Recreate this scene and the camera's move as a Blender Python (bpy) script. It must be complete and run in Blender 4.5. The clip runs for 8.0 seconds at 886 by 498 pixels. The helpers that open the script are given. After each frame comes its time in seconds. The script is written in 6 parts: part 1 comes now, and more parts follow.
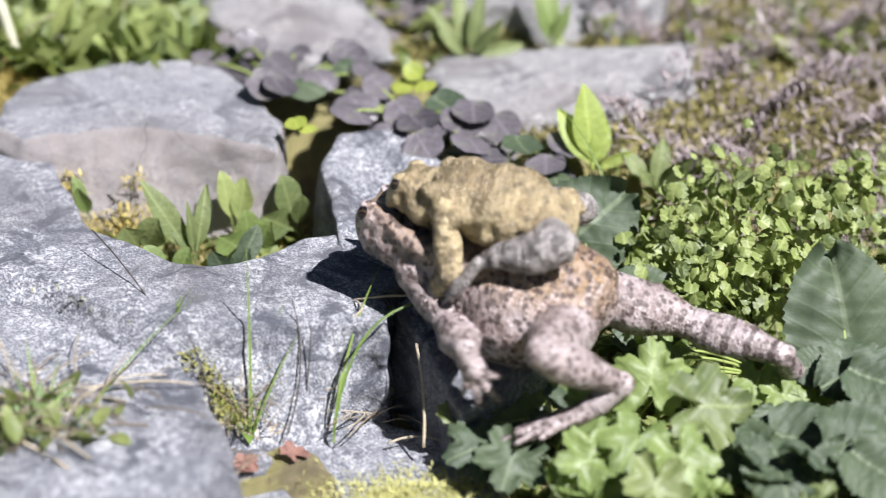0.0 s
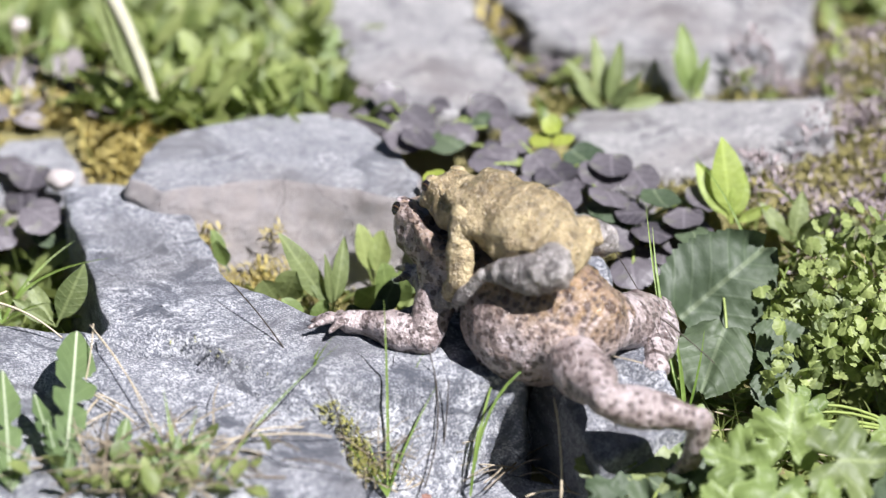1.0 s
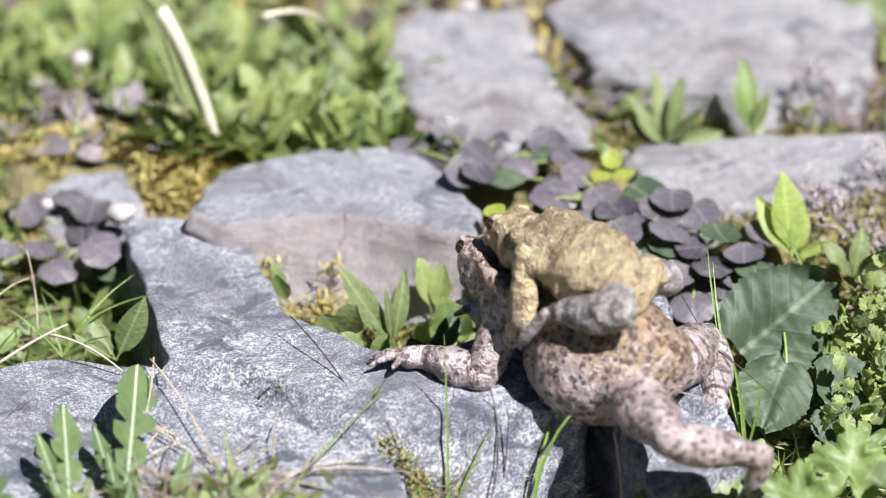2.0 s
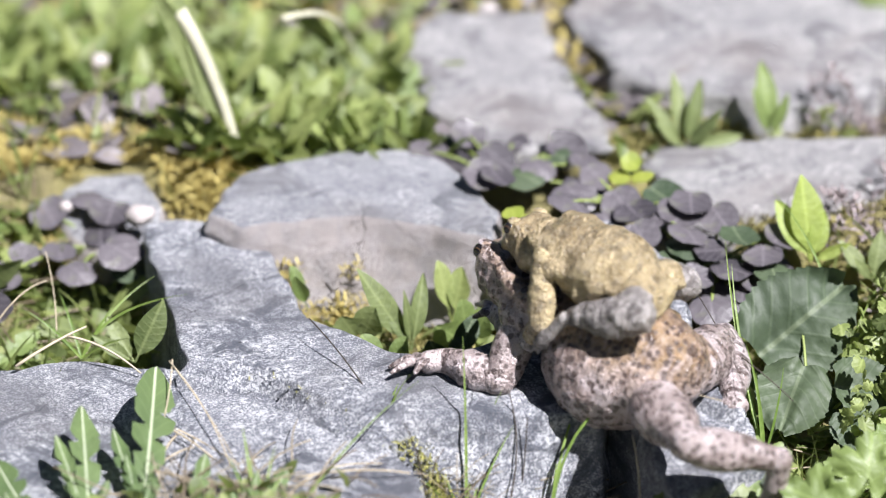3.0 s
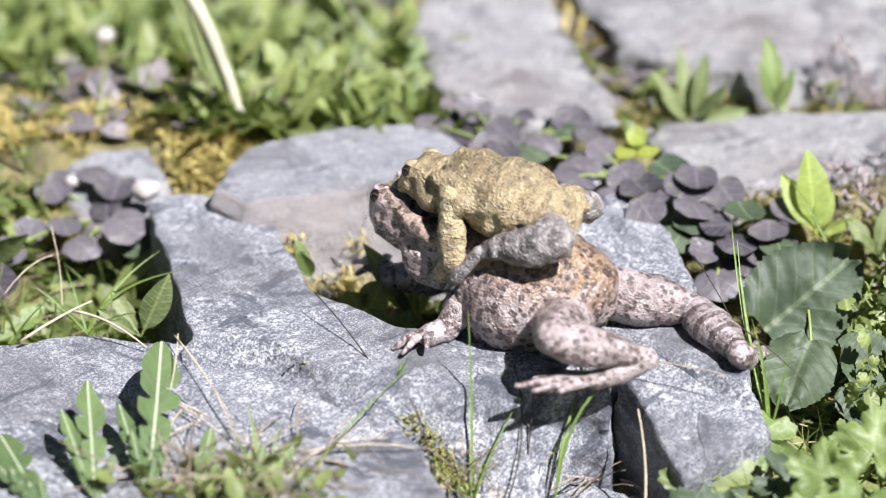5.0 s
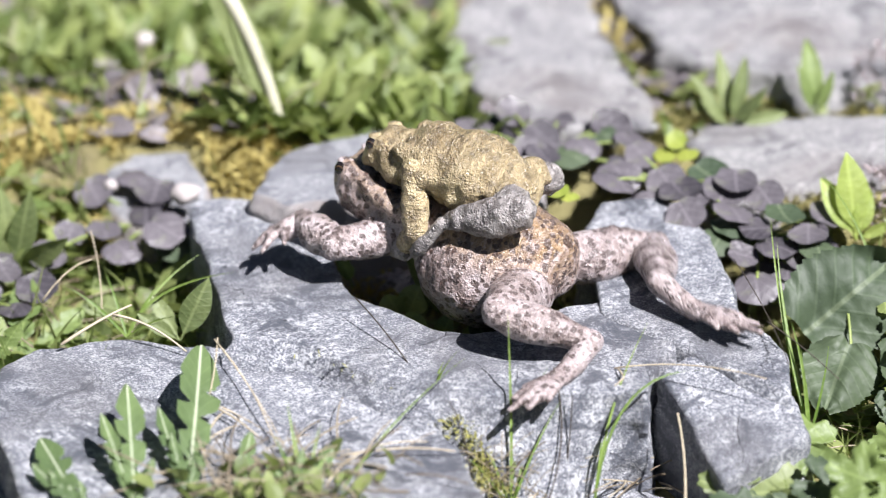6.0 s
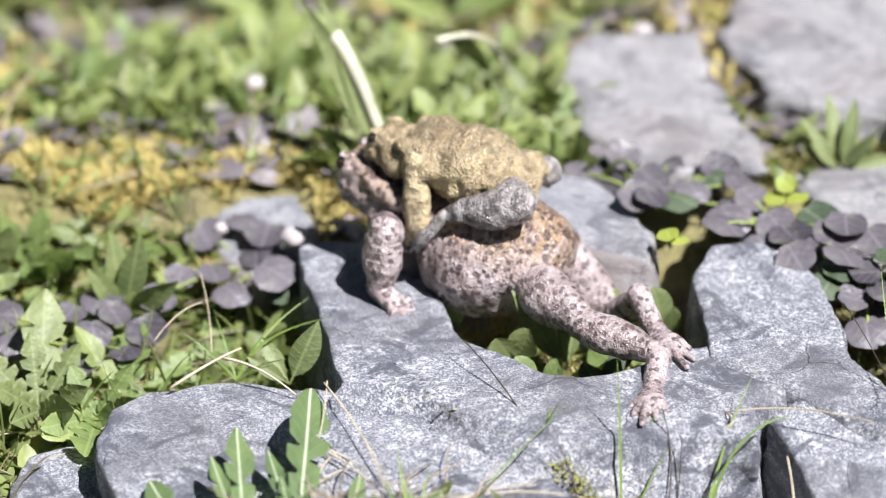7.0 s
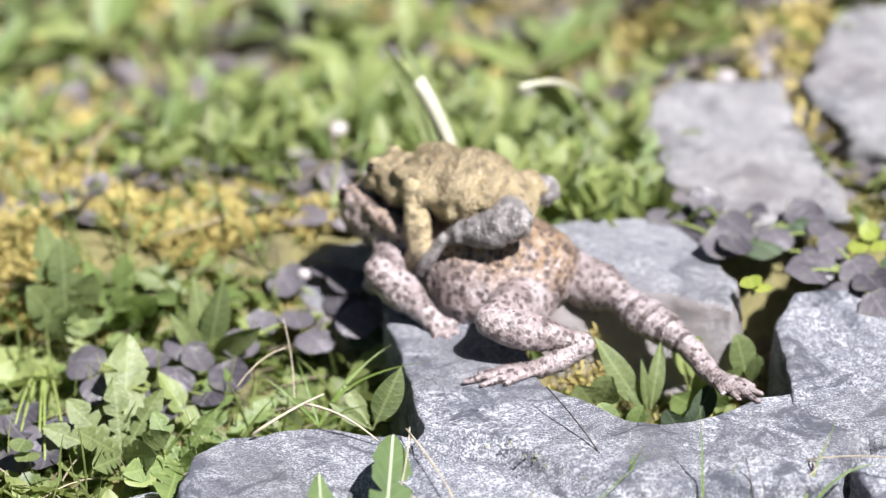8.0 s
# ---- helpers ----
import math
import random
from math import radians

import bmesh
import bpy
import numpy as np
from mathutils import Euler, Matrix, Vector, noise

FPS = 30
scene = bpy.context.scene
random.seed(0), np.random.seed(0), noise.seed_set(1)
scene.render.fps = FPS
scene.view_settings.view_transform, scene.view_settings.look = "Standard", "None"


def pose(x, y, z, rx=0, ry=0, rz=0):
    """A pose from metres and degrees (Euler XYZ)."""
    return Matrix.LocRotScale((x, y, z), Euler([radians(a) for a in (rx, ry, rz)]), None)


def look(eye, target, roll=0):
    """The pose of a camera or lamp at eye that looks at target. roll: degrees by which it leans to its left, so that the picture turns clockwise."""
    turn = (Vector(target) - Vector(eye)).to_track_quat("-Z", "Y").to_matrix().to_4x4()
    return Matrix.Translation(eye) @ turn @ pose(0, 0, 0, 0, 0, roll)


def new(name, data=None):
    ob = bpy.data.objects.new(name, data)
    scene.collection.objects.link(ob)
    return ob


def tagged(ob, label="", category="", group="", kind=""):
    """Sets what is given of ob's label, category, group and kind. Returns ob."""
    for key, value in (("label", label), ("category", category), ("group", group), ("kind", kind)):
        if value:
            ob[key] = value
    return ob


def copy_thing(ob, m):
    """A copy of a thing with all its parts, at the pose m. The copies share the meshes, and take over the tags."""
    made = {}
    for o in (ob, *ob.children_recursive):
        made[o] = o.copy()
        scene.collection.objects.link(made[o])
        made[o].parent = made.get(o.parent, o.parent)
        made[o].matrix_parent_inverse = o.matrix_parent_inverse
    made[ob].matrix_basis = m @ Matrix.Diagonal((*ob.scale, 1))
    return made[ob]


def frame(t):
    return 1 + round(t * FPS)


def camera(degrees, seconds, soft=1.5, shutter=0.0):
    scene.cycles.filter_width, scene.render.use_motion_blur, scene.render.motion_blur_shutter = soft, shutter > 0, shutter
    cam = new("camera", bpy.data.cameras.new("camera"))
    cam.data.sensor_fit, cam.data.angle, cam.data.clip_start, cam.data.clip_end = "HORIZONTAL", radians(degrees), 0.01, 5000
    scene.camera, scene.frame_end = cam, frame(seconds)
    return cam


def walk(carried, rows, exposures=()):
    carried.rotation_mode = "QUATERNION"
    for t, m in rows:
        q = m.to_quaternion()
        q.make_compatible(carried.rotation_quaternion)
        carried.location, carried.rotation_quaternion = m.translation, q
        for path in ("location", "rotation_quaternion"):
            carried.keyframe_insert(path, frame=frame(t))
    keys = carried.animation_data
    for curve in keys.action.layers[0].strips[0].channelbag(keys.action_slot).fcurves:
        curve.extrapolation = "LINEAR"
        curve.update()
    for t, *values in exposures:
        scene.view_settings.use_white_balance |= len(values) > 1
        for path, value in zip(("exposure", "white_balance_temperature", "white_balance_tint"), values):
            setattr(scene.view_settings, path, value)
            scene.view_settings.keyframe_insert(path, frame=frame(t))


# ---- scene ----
# ---- camera: a long lens on a fixed stand beside the stones, turning after the toads ----
CM = 0.01
EYE = Vector((0.0, -1.3986, 0.7772))


def aim(yaw, pitch, roll):
    y, p = radians(yaw), radians(pitch)
    way = Vector((-math.sin(y) * math.cos(p), math.cos(y) * math.cos(p), math.sin(p)))
    return look(EYE, EYE + way * 1.6, roll)


cam = camera(10.5, 8.0, 1.1, 0.25)
cam.data.dof.use_dof = True
cam.data.dof.focus_distance = 1.605
cam.data.dof.aperture_fstop = 5.8
walk(cam, [
    (0.0, aim(-3.044, -28.715, 1.082)),
    (0.5, aim(-2.088, -28.419, 0.717)),
    (1.0, aim(-1.172, -28.102, 0.358)),
    (1.5, aim(-0.654, -27.770, 0.166)),
    (3.0, aim(-0.108, -27.669, 0.028)),
    (3.5, aim(-0.077, -27.784, 0.009)),
    (4.0, aim(-0.053, -27.850, -0.002)),
    (5.5, aim(0.000, -28.000, 0.000)),
    (6.0, aim(0.497, -27.927, -0.284)),
    (6.5, aim(1.402, -27.728, -0.632)),
    (7.0, aim(1.960, -27.397, -0.917)),
    (7.5, aim(2.459, -27.053, -1.083)),
    (8.0, aim(3.055, -26.825, -1.265)),
], exposures=[(0.0, 1.20, 6150, 14), (8.0, 1.28, 6150, 14)])

# ---- daylight ----
SUN = Vector((0.48, -0.48, 1.0)).normalized()
world = bpy.data.worlds.new("world")
scene.world = world
world.use_nodes = True
wn = world.node_tree
sky = wn.nodes.new("ShaderNodeTexSky")
sky.sky_type = "NISHITA"
sky.sun_disc = False
sky.sun_elevation = math.asin(SUN.z)
sky.sun_rotation = math.atan2(SUN.x, SUN.y)
wn.links.new(sky.outputs[0], wn.nodes["Background"].inputs[0])
wn.nodes["Background"].inputs[1].default_value = 0.015
sun = new("sun", bpy.data.lights.new("sun", "SUN"))
sun.data.energy, sun.data.angle, sun.data.color = 5.0, radians(0.5), (1.0, 0.965, 0.93)
sun.matrix_world = look(SUN * 3, (0, 0, 0))


# ---- materials ----
class Nodes:
    """A small helper that strings shader nodes together."""

    def __init__(self, name):
        self.mat = bpy.data.materials.new(name)
        self.mat.use_nodes = True
        self.t = self.mat.node_tree
        self.bsdf = self.t.nodes["Principled BSDF"]
        self.out = self.t.nodes["Material Output"]
        self.co = self.t.nodes.new("ShaderNodeTexCoord").outputs["Object"]

    def link(self, a, b):
        self.t.links.new(a, b)

    def noise(self, scale, detail=4.0, rough=0.55, dist=0.0, vec=None):
        n = self.t.nodes.new("ShaderNodeTexNoise")
        n.inputs["Scale"].default_value, n.inputs["Detail"].default_value = scale, detail
        n.inputs["Roughness"].default_value, n.inputs["Distortion"].default_value = rough, dist
        self.link(vec or self.co, n.inputs["Vector"])
        return n.outputs["Fac"]

    def cells(self, scale, feature="F1", rand=1.0, vec=None):
        n = self.t.nodes.new("ShaderNodeTexVoronoi")
        n.feature = feature
        n.inputs["Scale"].default_value, n.inputs["Randomness"].default_value = scale, rand
        self.link(vec or self.co, n.inputs["Vector"])
        return n.outputs["Distance"]

    def ramp(self, fac, stops, ease="LINEAR"):
        r = self.t.nodes.new("ShaderNodeValToRGB")
        r.color_ramp.interpolation = ease
        e = r.color_ramp.elements
        while len(e) < len(stops):
            e.new(0.5)
        for el, (pos, col) in zip(e, stops):
            el.position = pos
            el.color = (col, col, col, 1) if isinstance(col, (int, float)) else (*col, 1)
        self.link(fac, r.inputs[0])
        return r.outputs[0]

    def mix(self, fac, a, b, how="MIX"):
        m = self.t.nodes.new("ShaderNodeMix")
        m.data_type, m.blend_type = "RGBA", how
        for k, v in ((0, fac), (6, a), (7, b)):
            if isinstance(v, (int, float)):
                m.inputs[k].default_value = v
            elif isinstance(v, tuple):
                m.inputs[k].default_value = (*v, 1)
            else:
                self.link(v, m.inputs[k])
        return m.outputs[2]

    def math(self, op, a, b=0.0):
        m = self.t.nodes.new("ShaderNodeMath")
        m.operation = op
        for k, v in enumerate((a, b)):
            if isinstance(v, (int, float)):
                m.inputs[k].default_value = v
            else:
                self.link(v, m.inputs[k])
        return m.outputs[0]

    def axis(self, name):
        s = self.t.nodes.new("ShaderNodeSeparateXYZ")
        self.link(self.co, s.inputs[0])
        return s.outputs[name]

    def random(self):
        return self.t.nodes.new("ShaderNodeObjectInfo").outputs["Random"]

    def island(self):
        return self.t.nodes.new("ShaderNodeNewGeometry").outputs["Random Per Island"]

    def bump(self, height, strength, dist):
        b = self.t.nodes.new("ShaderNodeBump")
        b.inputs["Strength"].default_value, b.inputs["Distance"].default_value = strength, dist
        self.link(height, b.inputs["Height"])
        self.link(b.outputs[0], self.bsdf.inputs["Normal"])

    def done(self, colour=None, rough=0.6, spec=None):
        if isinstance(colour, tuple):
            self.bsdf.inputs["Base Color"].default_value = (*colour, 1)
        elif colour is not None:
            self.link(colour, self.bsdf.inputs["Base Color"])
        if isinstance(rough, (int, float)):
            self.bsdf.inputs["Roughness"].default_value = rough
        else:
            self.link(rough, self.bsdf.inputs["Roughness"])
        if spec is not None:
            self.bsdf.inputs["Specular IOR Level"].default_value = spec
        return self.mat

    def translucent(self, colour, share):
        """Thin leaf: part of the light comes through."""
        tr = self.t.nodes.new("ShaderNodeBsdfTranslucent")
        if isinstance(colour, tuple):
            tr.inputs[0].default_value = (*colour, 1)
        else:
            self.link(colour, tr.inputs[0])
        m = self.t.nodes.new("ShaderNodeMixShader")
        m.inputs[0].default_value = share
        self.link(self.bsdf.outputs[0], m.inputs[1])
        self.link(tr.outputs[0], m.inputs[2])
        self.link(m.outputs[0], self.out.inputs[0])


def stone_material(name, dark, mid, light, lichen, brown, broken=None):
    """Split slate: mottled ground, pale lichen specks, dark stains and pits."""
    n = Nodes(name)
    big = n.noise(30, 5, 0.65, 0.4)
    fine = n.noise(650, 5, 0.75)
    speck = n.noise(520, 5, 0.8, 0.5)
    patches = n.noise(90, 5, 0.65, 0.8)
    base = n.ramp(big, [(0.32, dark), (0.5, mid), (0.70, light)])
    base = n.mix(n.ramp(fine, [(0.40, 0.0), (0.60, 0.7)]), base, light)
    base = n.mix(n.ramp(n.noise(520, 4, 0.7), [(0.52, 0.0), (0.64, 0.75)]), base, tuple(c * 0.55 for c in dark))
    white = n.math("MULTIPLY", n.ramp(speck, [(0.50, 0.0), (0.55, 1.0)]), n.ramp(patches, [(0.38, 0.05), (0.60, 1.0)]))
    base = n.mix(white, base, lichen)
    salt = n.math("MULTIPLY", n.ramp(n.noise(1400, 3, 0.6), [(0.53, 0.0), (0.59, 0.95)]), n.ramp(big, [(0.3, 0.35), (0.6, 1.0)]))
    base = n.mix(salt, base, lichen)
    stain = n.ramp(n.noise(48, 5, 0.7, 1.0), [(0.52, 0.0), (0.61, 0.85)])
    base = n.mix(n.ramp(n.noise(21, 5, 0.7, 0.5), [(0.50, 0.0), (0.60, 0.6)]), base, n.mix(0.5, dark, mid))
    base = n.mix(stain, base, n.mix(0.35, tuple(c * 0.8 for c in dark), mid))
    dots = n.ramp(n.cells(190), [(0.10, 1.0), (0.17, 0.0)])
    base = n.mix(n.math("MULTIPLY", dots, n.ramp(patches, [(0.5, 0.0), (0.6, 0.8)])), base, tuple(c * 0.3 for c in dark))
    base = n.mix(n.ramp(n.noise(16, 3), [(0.5, 0.0), (0.75, 0.55)]), base, brown)
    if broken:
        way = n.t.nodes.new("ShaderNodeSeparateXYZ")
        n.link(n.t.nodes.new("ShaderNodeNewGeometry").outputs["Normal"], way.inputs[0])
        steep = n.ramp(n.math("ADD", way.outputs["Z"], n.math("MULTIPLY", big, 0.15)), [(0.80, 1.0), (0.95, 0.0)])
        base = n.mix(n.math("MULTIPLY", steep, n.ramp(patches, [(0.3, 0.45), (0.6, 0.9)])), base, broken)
    wander = n.t.nodes.new("ShaderNodeVectorMath")
    wander.operation = "MULTIPLY_ADD"
    sway = n.t.nodes.new("ShaderNodeTexNoise")
    sway.inputs["Scale"].default_value = 60
    n.link(n.co, sway.inputs["Vector"])
    n.link(sway.outputs["Color"], wander.inputs[0])
    wander.inputs[1].default_value = (0.012, 0.012, 0.012)
    n.link(n.co, wander.inputs[2])
    crack = n.ramp(n.cells(22, "DISTANCE_TO_EDGE", vec=wander.outputs[0]), [(0.002, 1.0), (0.007, 0.0)])
    crack = n.math("MULTIPLY", crack, n.ramp(n.noise(14, 3), [(0.52, 0.0), (0.60, 0.45)]))
    base = n.mix(crack, base, tuple(c * 0.25 for c in dark))
    h = n.mix(0.45, n.noise(800, 5, 0.8), n.noise(140, 6, 0.75))
    h = n.math("SUBTRACT", h, n.math("MULTIPLY", crack, 0.5))
    n.bump(h, 1.0, 0.0036)
    return n.done(base, n.ramp(fine, [(0.2, 0.5), (0.8, 0.8)]), 0.4)


SLATE = stone_material("slate", (0.07, 0.078, 0.102), (0.162, 0.174, 0.208), (0.275, 0.285, 0.325), (0.78, 0.79, 0.82), (0.20, 0.19, 0.19))
PALE = stone_material("pale_stone", (0.14, 0.138, 0.155), (0.28, 0.275, 0.285), (0.43, 0.425, 0.425), (0.64, 0.63, 0.62), (0.34, 0.29, 0.27))
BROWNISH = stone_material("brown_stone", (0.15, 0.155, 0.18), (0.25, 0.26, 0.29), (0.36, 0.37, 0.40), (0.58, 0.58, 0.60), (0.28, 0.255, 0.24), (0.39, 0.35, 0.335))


def skin_material(name, pale, mid, dark, back, spots, cover, blotch, back_from, back_to, wart, dots, relief, bars=0.0):
    """Warty toad skin: a mottled ground, dark spots and a warmer back; spots and wart: how many stand side by side in a metre."""
    n = Nodes(name)
    z = n.axis("Z")
    ground = n.mix(n.ramp(n.noise(120, 5, 0.7), [(0.42, 0.0), (0.66, 0.85)]), pale, mid)
    rust = n.mix(n.ramp(n.noise(260, 4), [(0.35, 0.0), (0.65, 1.0)]), back, tuple(c * 0.55 for c in back))
    warm = n.ramp(n.math("ADD", z, n.math("MULTIPLY", n.noise(95, 4), 0.014)), [(back_from, 0.0), (back_to, 1.0)])
    ground = n.mix(warm, ground, rust)
    col = n.mix(n.ramp(n.noise(blotch, 4, 0.6, 0.8), [(0.46, 0.0), (0.60, 0.7)]), ground, n.mix(0.25, mid, dark))
    along = n.t.nodes.new("ShaderNodeMapping")
    along.inputs["Scale"].default_value = (2.6, 1.0, 0.8)
    n.link(n.co, along.inputs["Vector"])
    streak = n.noise(240, 4, 0.65, 0.6, along.outputs[0])
    col = n.mix(n.ramp(streak, [(0.52, 0.0), (0.62, 0.4)]), col, tuple(min(1, c * 1.12) for c in pale))
    if bars:
        bar = n.math("SINE", n.math("ADD", n.math("MULTIPLY", n.axis("X"), 850.0), n.math("MULTIPLY", n.noise(140, 3), 5.0)))
        col = n.mix(n.math("MULTIPLY", n.ramp(bar, [(0.45, 0.0), (0.7, 1.0)]), n.ramp(n.noise(210, 3), [(0.30, 0.3), (0.48, bars)])), col, dark)
    warp = n.t.nodes.new("ShaderNodeVectorMath")
    warp.operation = "MULTIPLY_ADD"
    shift = n.t.nodes.new("ShaderNodeTexNoise")
    shift.inputs["Scale"].default_value = spots * 1.5
    n.link(n.co, shift.inputs["Vector"])
    n.link(shift.outputs["Color"], warp.inputs[0])
    warp.inputs[1].default_value = (0.0022, 0.0022, 0.0022)
    n.link(n.co, warp.inputs[2])
    gather = n.noise(spots * 0.3, 3)
    dot = n.ramp(n.math("ADD", n.cells(spots, vec=warp.outputs[0]), n.math("MULTIPLY", gather, -0.30)), [(cover - 0.16, 1.0), (cover - 0.10, 0.0)])
    col = n.mix(n.math("MULTIPLY", dot, dots), col, dark)
    heart = n.ramp(n.cells(spots, vec=warp.outputs[0]), [(0.05, 0.5), (0.14, 0.0)])
    col = n.mix(n.math("MULTIPLY", heart, dots), col, mid)
    small = n.ramp(n.cells(spots * 2.1, vec=warp.outputs[0]), [(0.20, 1.0), (0.28, 0.0)])
    small = n.math("MULTIPLY", small, n.ramp(n.noise(spots * 0.5, 2), [(0.40, 0.0), (0.55, 0.8)]))
    col = n.mix(n.math("MULTIPLY", small, dots), col, n.mix(0.6, mid, dark))
    grain = n.noise(1500, 4, 0.75)
    col = n.mix(n.ramp(grain, [(0.50, 0.0), (0.66, 0.35)]), col, tuple(c * 0.6 for c in mid))
    bead = n.ramp(n.cells(wart), [(0.0, 1.0), (0.55, 0.0)], "EASE")
    fine = n.ramp(n.cells(wart * 2.3), [(0.0, 1.0), (0.6, 0.0)], "EASE")
    h = n.math("ADD", n.math("MULTIPLY", bead, 0.36), n.math("MULTIPLY", fine, 0.22))
    h = n.math("ADD", h, n.math("ADD", n.math("MULTIPLY", streak, 0.8), n.math("MULTIPLY", grain, 0.2)))
    n.bump(h, 0.9, relief)
    n.done(col, n.ramp(n.noise(700, 4, 0.7), [(0.40, 0.22), (0.62, 0.52)]), 0.65)
    n.bsdf.inputs["Coat Weight"].default_value = 0.4
    n.bsdf.inputs["Coat Roughness"].default_value = 0.24
    n.link(n.bsdf.inputs["Normal"].links[0].from_socket, n.bsdf.inputs["Coat Normal"])
    n.bsdf.inputs["Subsurface Weight"].default_value = 0.02
    n.bsdf.inputs["Subsurface Radius"].default_value = (0.004, 0.002, 0.001)
    return n.mat


FEMALE = skin_material("spotted_pink_skin", (0.445, 0.385, 0.388), (0.235, 0.17, 0.148), (0.045, 0.026, 0.021), (0.285, 0.185, 0.095), 340, 0.395, 60, 0.009, 0.021, 640, 0.88, 0.0011)
FEMALE_LEG = skin_material("spotted_leg_skin", (0.405, 0.348, 0.345), (0.22, 0.17, 0.158), (0.055, 0.037, 0.033), (0.40, 0.25, 0.16), 360, 0.375, 85, 0.05, 0.06, 680, 0.85, 0.001)
FEMALE_BAR = skin_material("barred_leg_skin", (0.445, 0.39, 0.395), (0.245, 0.20, 0.19), (0.055, 0.037, 0.033), (0.40, 0.25, 0.16), 360, 0.31, 100, 0.05, 0.06, 680, 0.8, 0.001, 0.9)
MALE = skin_material("olive_skin", (0.52, 0.425, 0.245), (0.22, 0.163, 0.083), (0.055, 0.04, 0.026), (0.235, 0.18, 0.098), 240, 0.30, 60, 0.006, 0.026, 700, 0.45, 0.0016)
MALE_LEG = skin_material("grey_olive_skin", (0.34, 0.315, 0.30), (0.13, 0.115, 0.112), (0.045, 0.038, 0.036), (0.30, 0.26, 0.17), 210, 0.34, 130, 0.05, 0.06, 800, 0.6, 0.0016)


def plain(name, colour, rough=0.6, spread=0.25, scale=300, spec=0.4):
    n = Nodes(name)
    c = n.mix(n.noise(scale, 4), tuple(v * (1 - spread) for v in colour), tuple(min(1, v * (1 + spread)) for v in colour))
    n.bump(n.noise(scale * 2, 3), 0.2, 0.0006)
    return n.done(c, rough, spec)


def leaf_material(name, low, high, glow, share=0.3, rough=0.38, blemish=None, vein=None):
    n = Nodes(name)
    c = n.mix(n.random(), low, high)
    c = n.mix(n.ramp(n.noise(170, 4), [(0.3, 0.0), (0.7, 0.5)]), c, tuple(v * 0.6 for v in low))
    if blemish:
        c = n.mix(n.ramp(n.noise(120, 3, 0.5, 0.5), [(0.58, 0.0), (0.72, 0.85)]), c, blemish)
    y = n.math("ABSOLUTE", n.axis("Y"))
    near_rib = n.math("MULTIPLY", y, 300.0)
    rib = n.ramp(near_rib, [(0.07, 1.0), (0.2, 0.0)])
    side = n.ramp(n.math("SINE", n.math("SUBTRACT", n.math("MULTIPLY", n.axis("X"), 1500.0), n.math("MULTIPLY", y, 1300.0))), [(0.80, 0.0), (1.0, 0.55)])
    c = n.mix(n.math("MULTIPLY", n.math("MAXIMUM", rib, side), 0.4), c, tuple(min(1, v * 1.45 + 0.02) for v in high))
    c = n.mix(n.ramp(n.noise(35, 3), [(0.4, 0.0), (0.7, 0.45)]), c, tuple(v * 1.15 for v in high))
    if vein:
        c = n.mix(n.ramp(near_rib, [(0.08, 0.9), (0.17, 0.0)]), c, vein)
    n.bump(n.mix(0.5, n.noise(500, 4), n.mix(0.5, n.cells(420), side)), 0.5, 0.001)
    n.done(c, n.ramp(n.noise(200, 3), [(0.3, rough), (0.7, rough + 0.2)]), 0.5)
    n.translucent(n.mix(0.5, c, glow), share)
    return n.mat


def many_leaf_material(name, low, high, glow, share=0.3, rough=0.45):
    """For heaps of small leaves in one mesh: the colour changes from leaf to leaf."""
    n = Nodes(name)
    r = n.island()
    c = n.mix(r, low, high)
    c = n.mix(n.ramp(n.noise(150, 3), [(0.35, 0.0), (0.7, 0.5)]), c, tuple(v * 0.55 for v in low))
    n.bump(n.noise(450, 3), 0.3, 0.0008)
    n.done(c, rough, 0.4)
    n.translucent(n.mix(0.5, c, glow), share)
    return n.mat


GREEN = leaf_material("green_leaf", (0.105, 0.16, 0.047), (0.235, 0.305, 0.10), (0.38, 0.50, 0.11), 0.36)
LIME = leaf_material("lime_leaf", (0.23, 0.31, 0.06), (0.36, 0.44, 0.11), (0.50, 0.60, 0.10), 0.4)
FRESH = leaf_material("fresh_leaf", (0.085, 0.12, 0.04), (0.205, 0.245, 0.095), (0.36, 0.43, 0.11), 0.28, 0.42)
DARKLEAF = leaf_material("dark_leaf", (0.034, 0.056, 0.030), (0.066, 0.092, 0.047), (0.13, 0.19, 0.05), 0.16, 0.52, None, (0.11, 0.14, 0.08))
DANDELION = leaf_material("dandelion_leaf", (0.062, 0.105, 0.038), (0.125, 0.18, 0.066), (0.26, 0.36, 0.09), 0.2, 0.5, None, (0.42, 0.46, 0.33))
PURPLE = leaf_material("purple_leaf", (0.040, 0.036, 0.043), (0.132, 0.12, 0.132), (0.10, 0.07, 0.075), 0.10, 0.33, (0.12, 0.13, 0.08))
BACKLEAF = leaf_material("light_weed_leaf", (0.17, 0.225, 0.065), (0.33, 0.385, 0.14), (0.48, 0.58, 0.15), 0.40)
YELLOW = leaf_material("yellow_leaf", (0.24, 0.30, 0.05), (0.36, 0.40, 0.08), (0.50, 0.54, 0.07), 0.35)
BLADE = leaf_material("grass_blade", (0.10, 0.18, 0.03), (0.22, 0.30, 0.07), (0.36, 0.50, 0.08), 0.3)
STRAW = plain("dry_straw", (0.42, 0.36, 0.26), 0.75, 0.35)
TWIG = plain("dark_twig", (0.055, 0.045, 0.035), 0.8)
